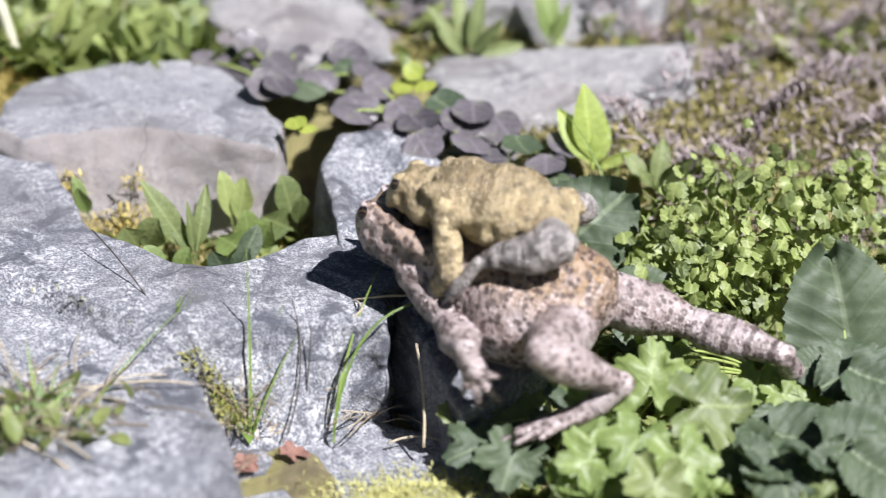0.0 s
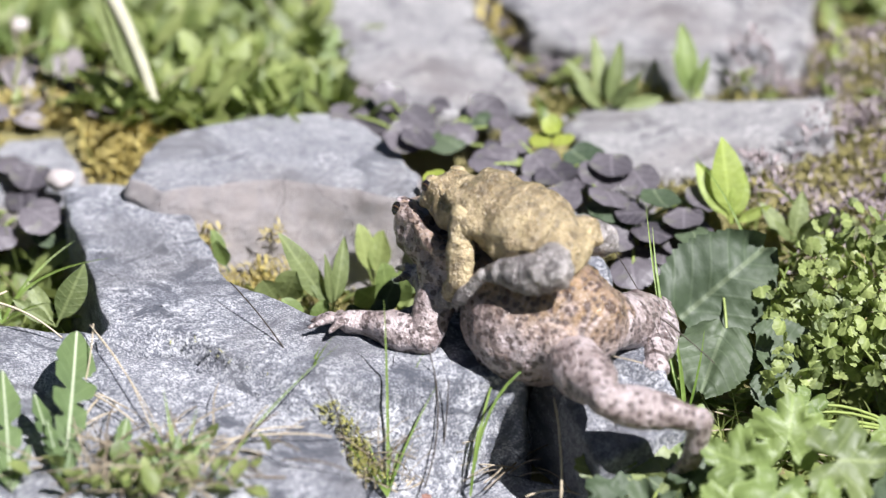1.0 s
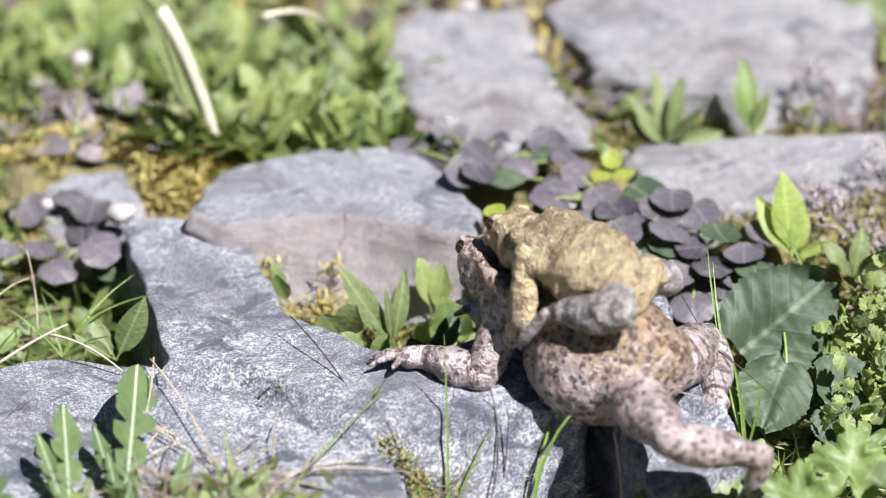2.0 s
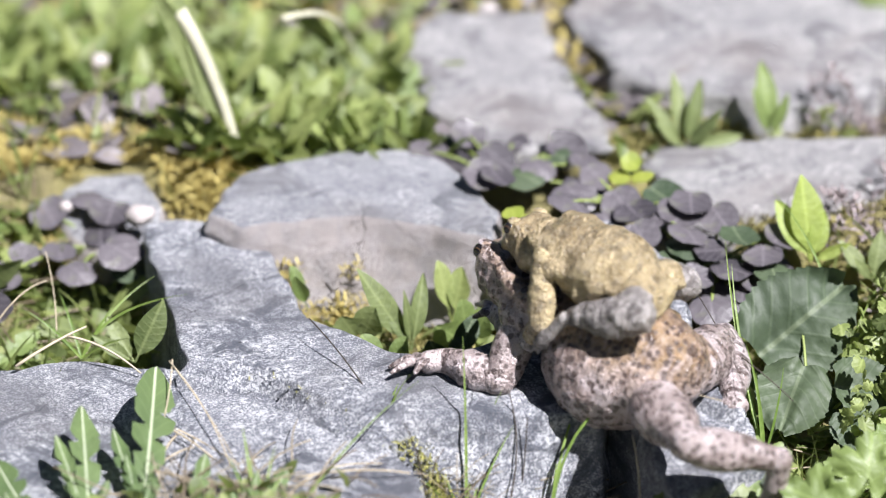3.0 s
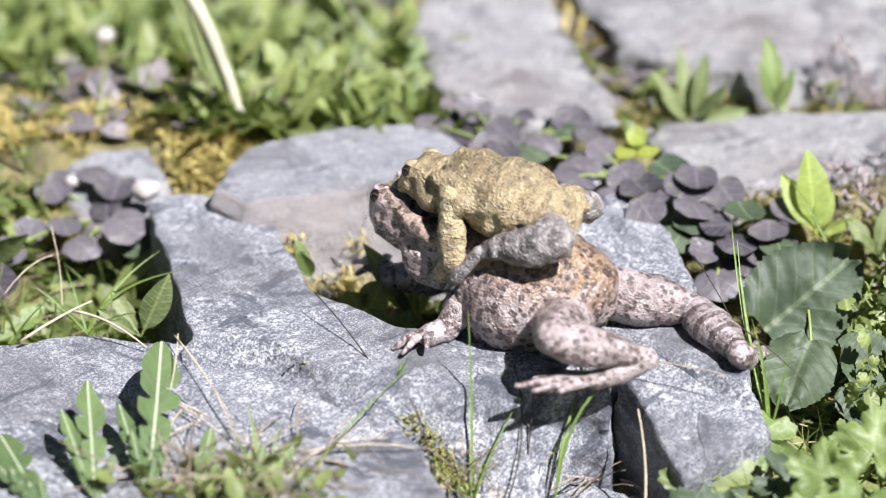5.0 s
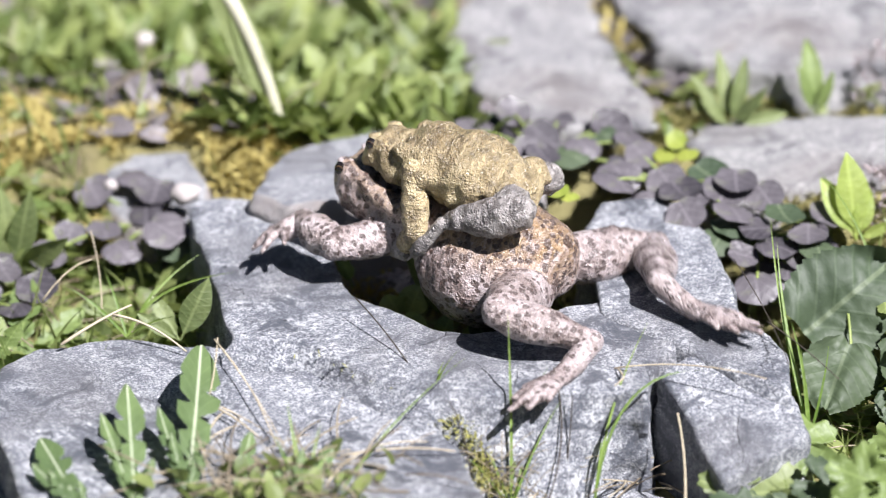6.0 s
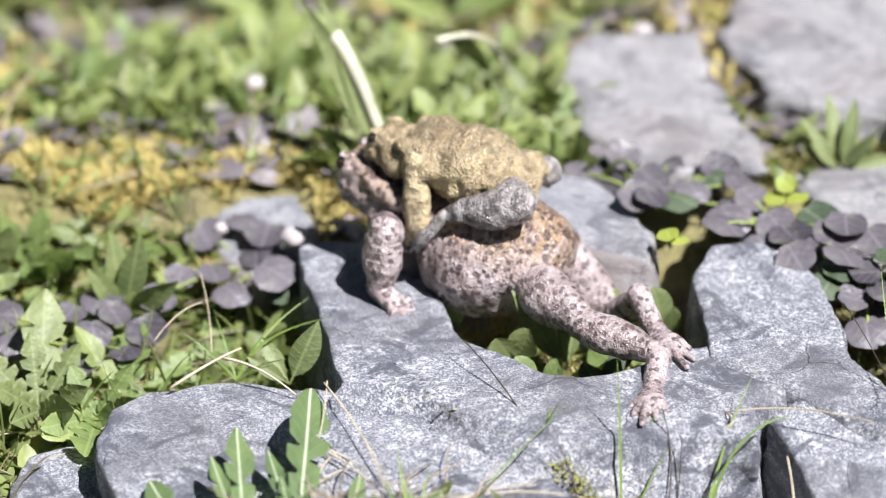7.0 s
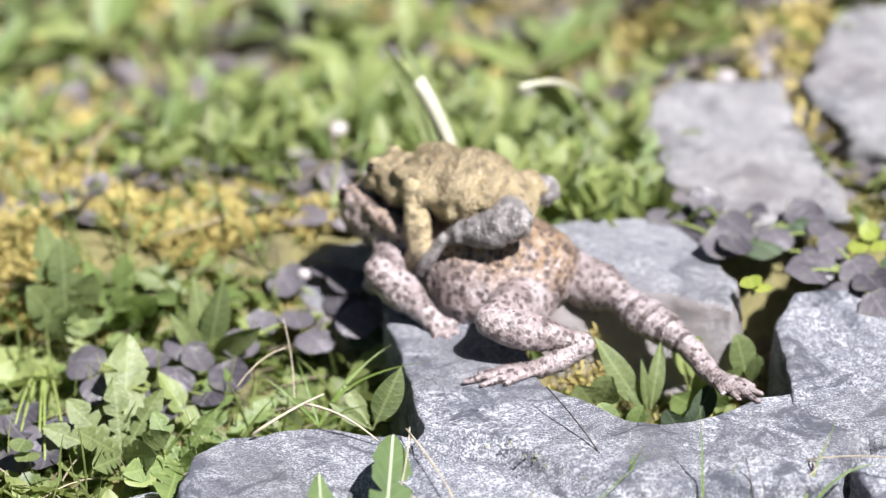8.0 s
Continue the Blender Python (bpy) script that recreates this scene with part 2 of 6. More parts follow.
WEED = many_leaf_material("weed_leaves", (0.11, 0.155, 0.045), (0.34, 0.385, 0.14), (0.46, 0.56, 0.13), 0.40)
MOSSY = many_leaf_material("moss_tufts", (0.36, 0.295, 0.10), (0.66, 0.56, 0.21), (0.55, 0.48, 0.14), 0.26, 0.7)
BROWNMOSS = many_leaf_material("olive_moss_tufts", (0.15, 0.135, 0.045), (0.40, 0.36, 0.13), (0.35, 0.33, 0.09), 0.22, 0.7)
HEATH = many_leaf_material("purple_sprigs", (0.17, 0.135, 0.145), (0.42, 0.36, 0.355), (0.25, 0.18, 0.16), 0.15)
DULL = many_leaf_material("dull_mauve_leaves", (0.09, 0.08, 0.085), (0.24, 0.215, 0.22), (0.16, 0.12, 0.12), 0.1)
LITTER = many_leaf_material("dry_litter", (0.16, 0.12, 0.08), (0.46, 0.40, 0.29), (0.4, 0.33, 0.2), 0.1, 0.8)
EYE_DARK = Nodes("eye").done((0.012, 0.010, 0.010), 0.08, 0.6)
IRIS = plain("copper_iris", (0.05, 0.028, 0.013), 0.6, 0.6, 1500, 0.15)
DEADLEAF = plain("red_brown_dead_leaf", (0.17, 0.09, 0.07), 0.75, 0.4, 220)


def soil_material():
    n = Nodes("soil")
    c = n.ramp(n.noise(60, 6, 0.7), [(0.3, (0.07, 0.057, 0.04)), (0.5, (0.17, 0.14, 0.095)), (0.7, (0.32, 0.27, 0.18))])
    moss = n.ramp(n.noise(14, 4, 0.6, 0.5), [(0.34, 0.0), (0.46, 1.0)])
    c = n.mix(moss, c, n.mix(n.noise(300, 4), (0.20, 0.185, 0.075), (0.41, 0.365, 0.17)))
    gone = n.t.nodes.new("ShaderNodeVectorMath")
    gone.operation = "LENGTH"
    n.link(n.co, gone.inputs[0])
    meadow = n.mix(n.ramp(n.noise(6, 6, 0.7), [(0.35, 0.0), (0.65, 1.0)]), (0.06, 0.09, 0.025), (0.17, 0.19, 0.065))
    c = n.mix(n.ramp(gone.outputs["Value"], [(0.72, 0.0), (0.98, 1.0)]), c, meadow)
    n.bump(n.noise(240, 7, 0.75), 0.9, 0.006)
    return n.done(c, 0.9, 0.2)


SOIL = soil_material()


# ---- mesh tools ----
def vnoise(p, scale, seed):
    """Smooth value noise in -1..1 at the points p; scale is the size of its cells."""
    table = np.random.RandomState(seed).uniform(-1, 1, (24, 24, 24))
    q = p / scale + 100.37
    i = np.floor(q).astype(int)
    f = q - i
    f = f * f * (3 - 2 * f)
    total = 0.0
    for a in (0, 1):
        for b in (0, 1):
            for c in (0, 1):
                w = (f[..., 0] if a else 1 - f[..., 0]) * (f[..., 1] if b else 1 - f[..., 1]) * (f[..., 2] if c else 1 - f[..., 2])
                total = total + w * table[(i[..., 0] + a) % 24, (i[..., 1] + b) % 24, (i[..., 2] + c) % 24]
    return total


def grid_points(lo, hi, step):
    axes = [np.arange(lo[k], hi[k] + step, step) for k in range(3)]
    return np.stack(np.meshgrid(*axes, indexing="ij"), -1)


def skin_of(field, lo, step, name):
    """The smooth surface where a field over a grid is zero (surface nets), as a mesh; the grid is in cm."""
    n = [s - 1 for s in field.shape]
    inside = field < 0
    total, count = np.zeros((*n, 3)), np.zeros(n)
    base = np.stack(np.meshgrid(*[np.arange(s) for s in n], indexing="ij"), -1).astype(float)
    for axis in range(3):
        for b in (0, 1):
            for c in (0, 1):
                off = [0, 0, 0]
                o1, o2 = [k for k in range(3) if k != axis]
                off[o1], off[o2] = b, c
                cut0 = tuple(slice(off[k], off[k] + n[k]) for k in range(3))
                off2 = list(off)
                off2[axis] = 1
                cut1 = tuple(slice(off2[k], off2[k] + n[k]) for k in range(3))
                f0, f1 = field[cut0], field[cut1]
                cross = inside[cut0] != inside[cut1]
                t = np.where(cross, f0 / np.where(f0 == f1, 1, f0 - f1), 0)
                at = base + np.array(off)
                at[..., axis] = base[..., axis] + t
                total += at * cross[..., None]
                count += cross
    live = count > 0
    index = np.full(n, -1)
    index[live] = np.arange(live.sum())
    verts = (total[live] / count[live][:, None] * step + np.array(lo)) * CM
    faces = []
    for axis in range(3):
        o1, o2 = [k for k in range(3) if k != axis]
        a = [slice(None)] * 3
        b = [slice(None)] * 3
        a[axis], b[axis] = slice(0, -1), slice(1, None)
        change = inside[tuple(a)] != inside[tuple(b)]
        first = inside[tuple(a)]
        at = np.argwhere(change)
        at = at[(at[:, o1] > 0) & (at[:, o2] > 0) & (at[:, o1] < n[o1]) & (at[:, o2] < n[o2])]
        quad = []
        for d1, d2 in ((-1, -1), (0, -1), (0, 0), (-1, 0)):
            k = at.copy()
            k[:, o1] += d1
            k[:, o2] += d2
            quad.append(index[k[:, 0], k[:, 1], k[:, 2]])
        quad = np.stack(quad, 1)
        flip = first[at[:, 0], at[:, 1], at[:, 2]]
        if axis == 1:
            flip = ~flip
        quad[~flip] = quad[~flip][:, ::-1]
        faces.append(quad)
    me = bpy.data.meshes.new(name)
    me.from_pydata(verts.tolist(), [], np.concatenate(faces).tolist())
    me.polygons.foreach_set("use_smooth", [True] * len(me.polygons))
    me.update()
    return me


def smin(a, b, k):
    h = np.clip(0.5 + 0.5 * (b - a) / k, 0, 1)
    return b * (1 - h) + a * h - k * h * (1 - h)


def ball(p, c, r):
    q = p - np.array(c)
    r = np.array(r, float)
    k0 = np.linalg.norm(q / r, axis=-1)
    k1 = np.linalg.norm(q / (r * r), axis=-1) + 1e-6
    return k0 * (k0 - 1) / k1


def rod(p, a, b, ra, rb):
    a, b = np.array(a, float), np.array(b, float)
    ab = b - a
    t = np.clip(((p - a) @ ab) / (ab @ ab), 0, 1)
    return np.linalg.norm(p - a - t[..., None] * ab, axis=-1) - (ra + (rb - ra) * t)


def flesh(name, balls, rods, step, k, rough=0.03, seed=1, folds=0.0):
    """A soft body blended out of balls (centre, radii) and rods (from, to, radius, radius), in cm."""
    spots = [(np.array(c) - np.array(r), np.array(c) + np.array(r)) for c, r in balls]
    spots += [(np.minimum(a, b) - max(ra, rb), np.maximum(a, b) + max(ra, rb)) for a, b, ra, rb in rods]
    lo = np.min([s[0] for s in spots], 0) - 4 * step - 0.1
    hi = np.max([s[1] for s in spots], 0) + 4 * step + 0.1
    p = grid_points(lo, hi, step)
    d = None
    for c, r in balls:
        e = ball(p, c, r)
        d = e if d is None else smin(d, e, k)
    for a, b, ra, rb in rods:
        e = rod(p, a, b, ra, rb)
        d = e if d is None else smin(d, e, k)
    if rough:
        d = d + rough * vnoise(p, 0.45, seed) + rough * 0.8 * vnoise(p, 0.22, seed + 1)
        lumps = np.clip(vnoise(p, 0.34, seed + 2) - 0.25, 0, 1)
        d = d - rough * 2.4 * lumps
    if folds:
        q = p.copy()
        q[..., 1] *= 0.35
        q[..., 2] *= 0.5
        d = d + folds * vnoise(q, 0.3, seed + 5)
    return skin_of(d, lo, step, name)


def add(name, me, material, parent=None, label="", m=None, kind=""):
    """Links a mesh as one object, under a thing or by itself."""
    if material and not me.materials:
        me.materials.append(material)
    ob = new(name, me)
    ob.parent = parent
    if m is not None:
        ob.matrix_basis = m
    return tagged(ob, label, kind=kind)


def mesh_of(name, verts, faces, smooth=True):
    me = bpy.data.meshes.new(name)
    me.from_pydata(verts, [], faces)
    me.polygons.foreach_set("use_smooth", [smooth] * len(me.polygons))
    me.update()
    return me


# ---- ground ----
def ground_height(x, y):
    """Height in cm of the soil: low round the stones, higher behind them."""
    right = min(max((x - 8.5) / 3.0, 0.0), 1.0)
    rise = min(max((y - 9.0 + 4.5 * right) / 6.0, 0.0), 1.0)
    rise = rise * rise * (3 - 2 * rise)
    left = min(max((-9.0 - x) / 5.0, 0.0), 1.0)
    hollow = 1.0 if -6 < x < 5 and 0.5 < y < 9 else 0.0
    z = -3.9 + 3.9 * rise + (0.9 * left + 1.3 * hollow) * (1 - rise)
    slope = min(max((y - 15.5) / 16.0, 0.0), 1.0) * min(max((1.0 - x) / 4.0, 0.0), 1.0)
    z -= 2.6 * slope
    z -= 0.9 * max(0.0, 1 - ((x + 11.6) ** 2 + (y - 13.2) ** 2) / 9.0)
    away = min(max((max(abs(x), abs(y)) - 62) / 60.0, 0.0), 1.0)
    z *= 1 - away
    distant = max(abs(x), abs(y)) > 90
    z += 0.55 * noise.noise((x / 5.0, y / 5.0, 3.1)) + (0 if distant else 0.22 * noise.noise((x / 1.3, y / 1.3, 7.7)))
    return z


def build_ground():
    steps = [-6000, -2500, -1000, -400, -200, -110, -70, -50, -40]
    near = [-34 + 0.6 * k for k in range(int(68 / 0.6) + 1)]
    xs = steps + near + [-s for s in reversed(steps)]
    ys = steps + [-30 + 0.6 * k for k in range(int(80 / 0.6) + 1)] + [60, 80, 120, 200, 400, 1000, 2500, 6000]
    verts = [(x * CM, y * CM, ground_height(x, y) * CM) for y in ys for x in xs]
    w = len(xs)
    faces = [(j * w + i, j * w + i + 1, (j + 1) * w + i + 1, (j + 1) * w + i) for j in range(len(ys) - 1) for i in range(w - 1)]
    tagged(add("ground", mesh_of("ground", verts, faces), SOIL), "dark garden soil with mossy patches between stones", "ground", kind="structure")


build_ground()


# ---- stones ----
def outline_distance(x, y, poly):
    """Signed distance in the plan to a polygon, negative inside."""
    best = np.full(x.shape, 1e9)
    inside = np.zeros(x.shape, bool)
    for (ax, ay), (bx, by) in zip(poly, poly[1:] + poly[:1]):
        ex, ey = bx - ax, by - ay
        t = np.clip(((x - ax) * ex + (y - ay) * ey) / (ex * ex + ey * ey), 0, 1)
        best = np.minimum(best, np.hypot(x - ax - t * ex, y - ay - t * ey))
        cross = ((ay > y) != (by > y)) & (x < (bx - ax) * (y - ay) / ((by - ay) if by != ay else 1e-9) + ax)
        inside ^= cross
    return np.where(inside, -best, best)


STONES = []


def stone(label, poly, top, thick, material, seed, step=0.16, tilt=(0.0, 0.0), chip=0.22, lean=None, name="stone_slab"):
    """A split stone: its plan in cm, the height of its top, its thickness; tilt: rise per cm along x and y;
    lean: how far a face steps out per cm below the top, by its place in the plan."""
    STONES.append((poly, top, tilt))
    cx, cy = sum(a for a, b in poly) / len(poly), sum(b for a, b in poly) / len(poly)
    rim = 0.9 if lean is None else 3.2
    lo = np.array([min(a for a, b in poly) - rim, min(b for a, b in poly) - rim, top - thick - 0.8])
    slope = abs(tilt[0]) * 14 + abs(tilt[1]) * 10
    hi = np.array([max(a for a, b in poly) + rim, max(b for a, b in poly) + rim, top + 0.8 + slope])
    p = grid_points(lo, hi, step)
    flat = p[:, :, 0, :]
    d2 = outline_distance(flat[..., 0], flat[..., 1], poly)[:, :, None]
    layered = p * np.array([1, 1, 2.2])
    side = d2 + chip * vnoise(p, 2.3, seed) + chip * 0.45 * vnoise(layered, 0.9, seed + 1) + chip * 0.2 * vnoise(layered, 0.4, seed + 2)
    above = p[..., 2] - (top + tilt[0] * (p[..., 0] - cx) + tilt[1] * (p[..., 1] - cy))
    side = side + (0.06 if lean is None else 0.06 + lean(p[..., 0], p[..., 1])) * above
    lid = above + 0.11 * vnoise(p * np.array([1, 1, 0.2]), 3.2, seed + 3) + 0.045 * vnoise(p, 0.8, seed + 4) + 0.02 * vnoise(p, 0.35, seed + 5)
    floor = -(p[..., 2] - (top - thick))
    k = 0.16
    d = -smin(-side, -lid, k)
    d = np.maximum(d, floor)
    mid = np.array([cx, cy, top])
    me = skin_of(d, lo - mid, step, name)
    ob = add(name, me, material)
    ob.location = mid * CM
    return tagged(ob, label, "stone")


stone("grey lichen-speckled split stone slab the toads cross",
      [(-10.3, 10.4), (-9.0, 10.8), (-7.4, 10.6), (-5.8, 9.3), (-5.3, 6.3), (-4.3, 3.5), (-2.7, 2.1), (-1.6, 1.2), (-0.2, 0.8), (1.5, 1.2), (2.9, 2.5), (4.3, 2.9),
       (6.9, 0.3), (5.55, -1.3), (5.4, -3.2), (5.0, -3.0), (1.0, -3.3), (-1.7, -3.5), (-3.4, -2.0), (-5.7, -0.2), (-8.2, 0.3)], 0.0, 4.6, SLATE, 11, 0.13,
      lean=lambda x, y: 0.42 * np.clip((-1.2 - y) / 1.2, 0, 1) * np.clip((4.4 - x) / 1.2, 0, 1) + 0.6 * np.clip((0.6 - y) / 0.4, 0, 1) * np.clip((-1.2 - x) / 0.8, 0, 1))
stone("grey speckled lower stone slab with mossy joint",
      [(-16.3, -2.0), (-16.1, 0.0), (-14.9, 1.4), (-11.9, 1.9), (-10.2, 1.5), (-8.2, 1.2), (-5.8, 0.4), (-3.4, -1.2), (-1.7, -2.9), (-0.6, -5.4), (0.3, -8.9),
       (0.9, -13.0), (0.5, -17.0), (-8.4, -18.0), (-14.0, -12.6), (-15.3, -6.1)], -0.8, 3.8, SLATE, 23, 0.16)
stone("grey stone block beside a dark crack",
      [(5.75, -1.4), (6.7, -0.6), (8.5, -0.6), (10.4, -2.6), (10.8, -4.1), (9.1, -5.4), (7.8, -6.3), (7.1, -4.5), (6.5, -2.8)], -0.65, 4.2, SLATE, 37, 0.15, (0.0, 0.25), 0.12)
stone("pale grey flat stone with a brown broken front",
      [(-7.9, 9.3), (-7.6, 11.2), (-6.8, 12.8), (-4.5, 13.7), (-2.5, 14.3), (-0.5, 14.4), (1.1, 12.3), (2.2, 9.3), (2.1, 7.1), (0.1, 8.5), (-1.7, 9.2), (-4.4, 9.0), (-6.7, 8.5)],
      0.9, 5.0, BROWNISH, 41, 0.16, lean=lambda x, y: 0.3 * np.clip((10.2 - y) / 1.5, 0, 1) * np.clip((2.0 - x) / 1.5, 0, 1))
stone("blue-grey angular stone block beside the hollow",
      [(3.5, 7.0), (4.2, 9.2), (6.2, 9.3), (8.1, 6.9), (8.5, 4.0), (8.6, 2.0), (10.2, -0.7), (10.3, -3.3), (8.6, -2.0), (7.1, -0.6), (4.1, 1.9), (3.9, 3.6)],
      0.33, 5.0, SLATE, 53, 0.16, (0.0, 0.06))
stone("low grey stone at the foot of the crack", [(-0.9, -4.0), (2.3, -3.4), (5.1, -3.3), (7.3, -4.4), (8.7, -6.0), (9.3, -8.8), (6.6, -11.6), (3.2, -14.0), (-0.2, -14.5)], -3.6, 2.0, SLATE, 61, 0.16)
stone("small grey stone half buried in weeds", [(-18.8, 0.0), (-17.1, 0.7), (-14.9, 0.4), (-13.8, -2.1), (-13.2, -5.0), (-13.6, -8.5), (-19.5, -8.5)], -2.5, 2.0, SLATE, 67, 0.18)
stone("pale weathered slab far behind", [(-1.5, 23.6), (0.1, 26.4), (3.8, 25.9), (6.1, 17.1), (6.3, 14.6), (2.9, 14.4), (0.9, 15.4), (-0.3, 18.5)], 1.0, 3.0, PALE, 71, 0.26, (0.0, 0.0), 0.6)
stone("large pale slab far behind", [(4.8, 25.9), (6.9, 32.1), (15.6, 34.6), (17.4, 21.9), (16.0, 18.6), (12.2, 17.2), (8.6, 19.5), (6.4, 20.5)], 1.2, 3.0, PALE, 73, 0.3, (0.0, 0.0), 0.6)
stone("pale grey stone strip behind dark leaves", [(7.0, 15.1), (10.5, 16.3), (17.1, 16.3), (17.1, 12.2), (14.2, 10.5), (8.3, 10.9)], 0.5, 3.0, PALE, 79, 0.26, (0.0, 0.0), 0.6)
stone("flat grey stone sunk among moss and purple leaves", [(-13.6, 13.6), (-12.6, 15.0), (-10.4, 15.2), (-9.4, 13.0), (-9.8, 10.9), (-11.4, 10.2), (-12.9, 11.2)], -0.8, 3.0, BROWNISH, 83, 0.2, (0.0, 0.2))


# ---- toads ----
def uv_ball(name, r, squash=(1, 1, 1)):
    bm = bmesh.new()
    bmesh.ops.create_uvsphere(bm, u_segments=20, v_segments=12, radius=r * CM)
    for v in bm.verts:
        v.co = Vector((v.co.x * squash[0], v.co.y * squash[1], v.co.z * squash[2]))
    me = bpy.data.meshes.new(name)
    bm.to_mesh(me)
    bm.free()
    me.polygons.foreach_set("use_smooth", [True] * len(me.polygons))
    return me


def segment(name, length, r0, r1, bulge, step, seed, rough=0.035, flat=0.9, at=0.38):
    """A limb piece along +x with a swelling of muscle; flat: its height to its width; at: where it swells."""
    belly = ((length * at, 0, -0.06 * bulge), (length * 0.46, bulge, bulge * flat))
    calf = ((length * (at + 0.2), bulge * 0.2, 0.1 * bulge), (length * 0.3, bulge * 0.72, bulge * flat * 0.75))
    return flesh(name, [belly, calf], [((0, 0, 0), (length, 0, 0), r0, r1)], step, 0.22, rough, seed, rough * 0.9)


def hand_mesh(name, length, seed):
    rods = [((-0.1, 0, 0), (0.34 * length, 0, 0), 0.40, 0.38)]
    for turn, reach in ((-46, 0.72), (-14, 0.98), (16, 1.0), (50, 0.7)):
        a = radians(turn)
        tip = (0.3 * length + reach * length * 0.74 * math.cos(a), reach * length * 0.74 * math.sin(a), -0.16)
        mid = (0.3 * length + reach * length * 0.4 * math.cos(a), reach * length * 0.4 * math.sin(a), 0.1)
        rods += [((0.3 * length, 0.16 * math.sin(a), 0), mid, 0.19, 0.14), (mid, tip, 0.14, 0.085)]
    return flesh(name, [((0.3 * length, 0, 0), (0.46, 0.42, 0.24))], rods, 0.07, 0.1, 0.02, seed)


def foot_mesh(name, tarsus, length, seed, thick=1.0, drop=0.0):
    """Heel at the origin, the middle toe's tip at x = tarsus + length; drop: how far the ball of the foot sags below that line."""
    rods = [((-0.05, 0, 0), (tarsus * 0.55, 0, -drop * 0.75), 0.42 * thick, 0.38 * thick), ((tarsus * 0.55, 0, -drop * 0.75), (tarsus, 0, -drop), 0.38 * thick, 0.34 * thick)]
    for turn, reach in ((-24, 0.52), (-12, 0.76), (-1, 1.0), (10, 0.84), (22, 0.58)):
        a = radians(turn)
        fall = -drop * (1 - reach * 0.5)
        mid = (tarsus + reach * length * 0.5 * math.cos(a), reach * length * 0.5 * math.sin(a), fall + 0.06)
        tip = (tarsus + reach * length * math.cos(a), reach * length * math.sin(a), -drop * (1 - reach) - 0.06)
        rods += [((tarsus - 0.1, 0.1 * math.sin(a), -drop), mid, 0.24 * thick, 0.15 * thick), (mid, tip, 0.15 * thick, 0.085 * thick)]
    web = ((tarsus + length * 0.32, 0, -drop * 0.8), (length * 0.42, length * 0.17, 0.085))
    return flesh(name, [web], rods, 0.07, 0.1, 0.02, seed)


def eyes(parent, places, r, lid_material):
    for (x, y, z), side in zip(places, (1, -1)):
        y = abs(y)
        at = pose(x * CM, side * y * CM, z * CM)
        eye = add("eye", uv_ball("eye", r), EYE_DARK, parent, "glossy black eye with copper iris", at)
        ring = bmesh.new()
        bmesh.ops.create_cone(ring, cap_ends=False, segments=24, radius1=r * 0.9 * CM, radius2=r * 0.62 * CM, depth=r * 0.42 * CM)
        me = bpy.data.meshes.new("iris")
        ring.to_mesh(me)
        ring.free()
        add("iris", me, IRIS, eye, "copper iris", pose(0, side * r * 0.62 * CM, 0, -90 * side, 0, 0))
        add("eyelid", flesh("eyelid", [((0, 0, 0.06), (r * 1.3, r * 0.95, r * 0.55))], [], 0.06, 0.1, 0.02, 9), lid_material, parent, "", pose((x - 0.05) * CM, side * (y - 0.16) * CM, (z + 0.12) * CM))


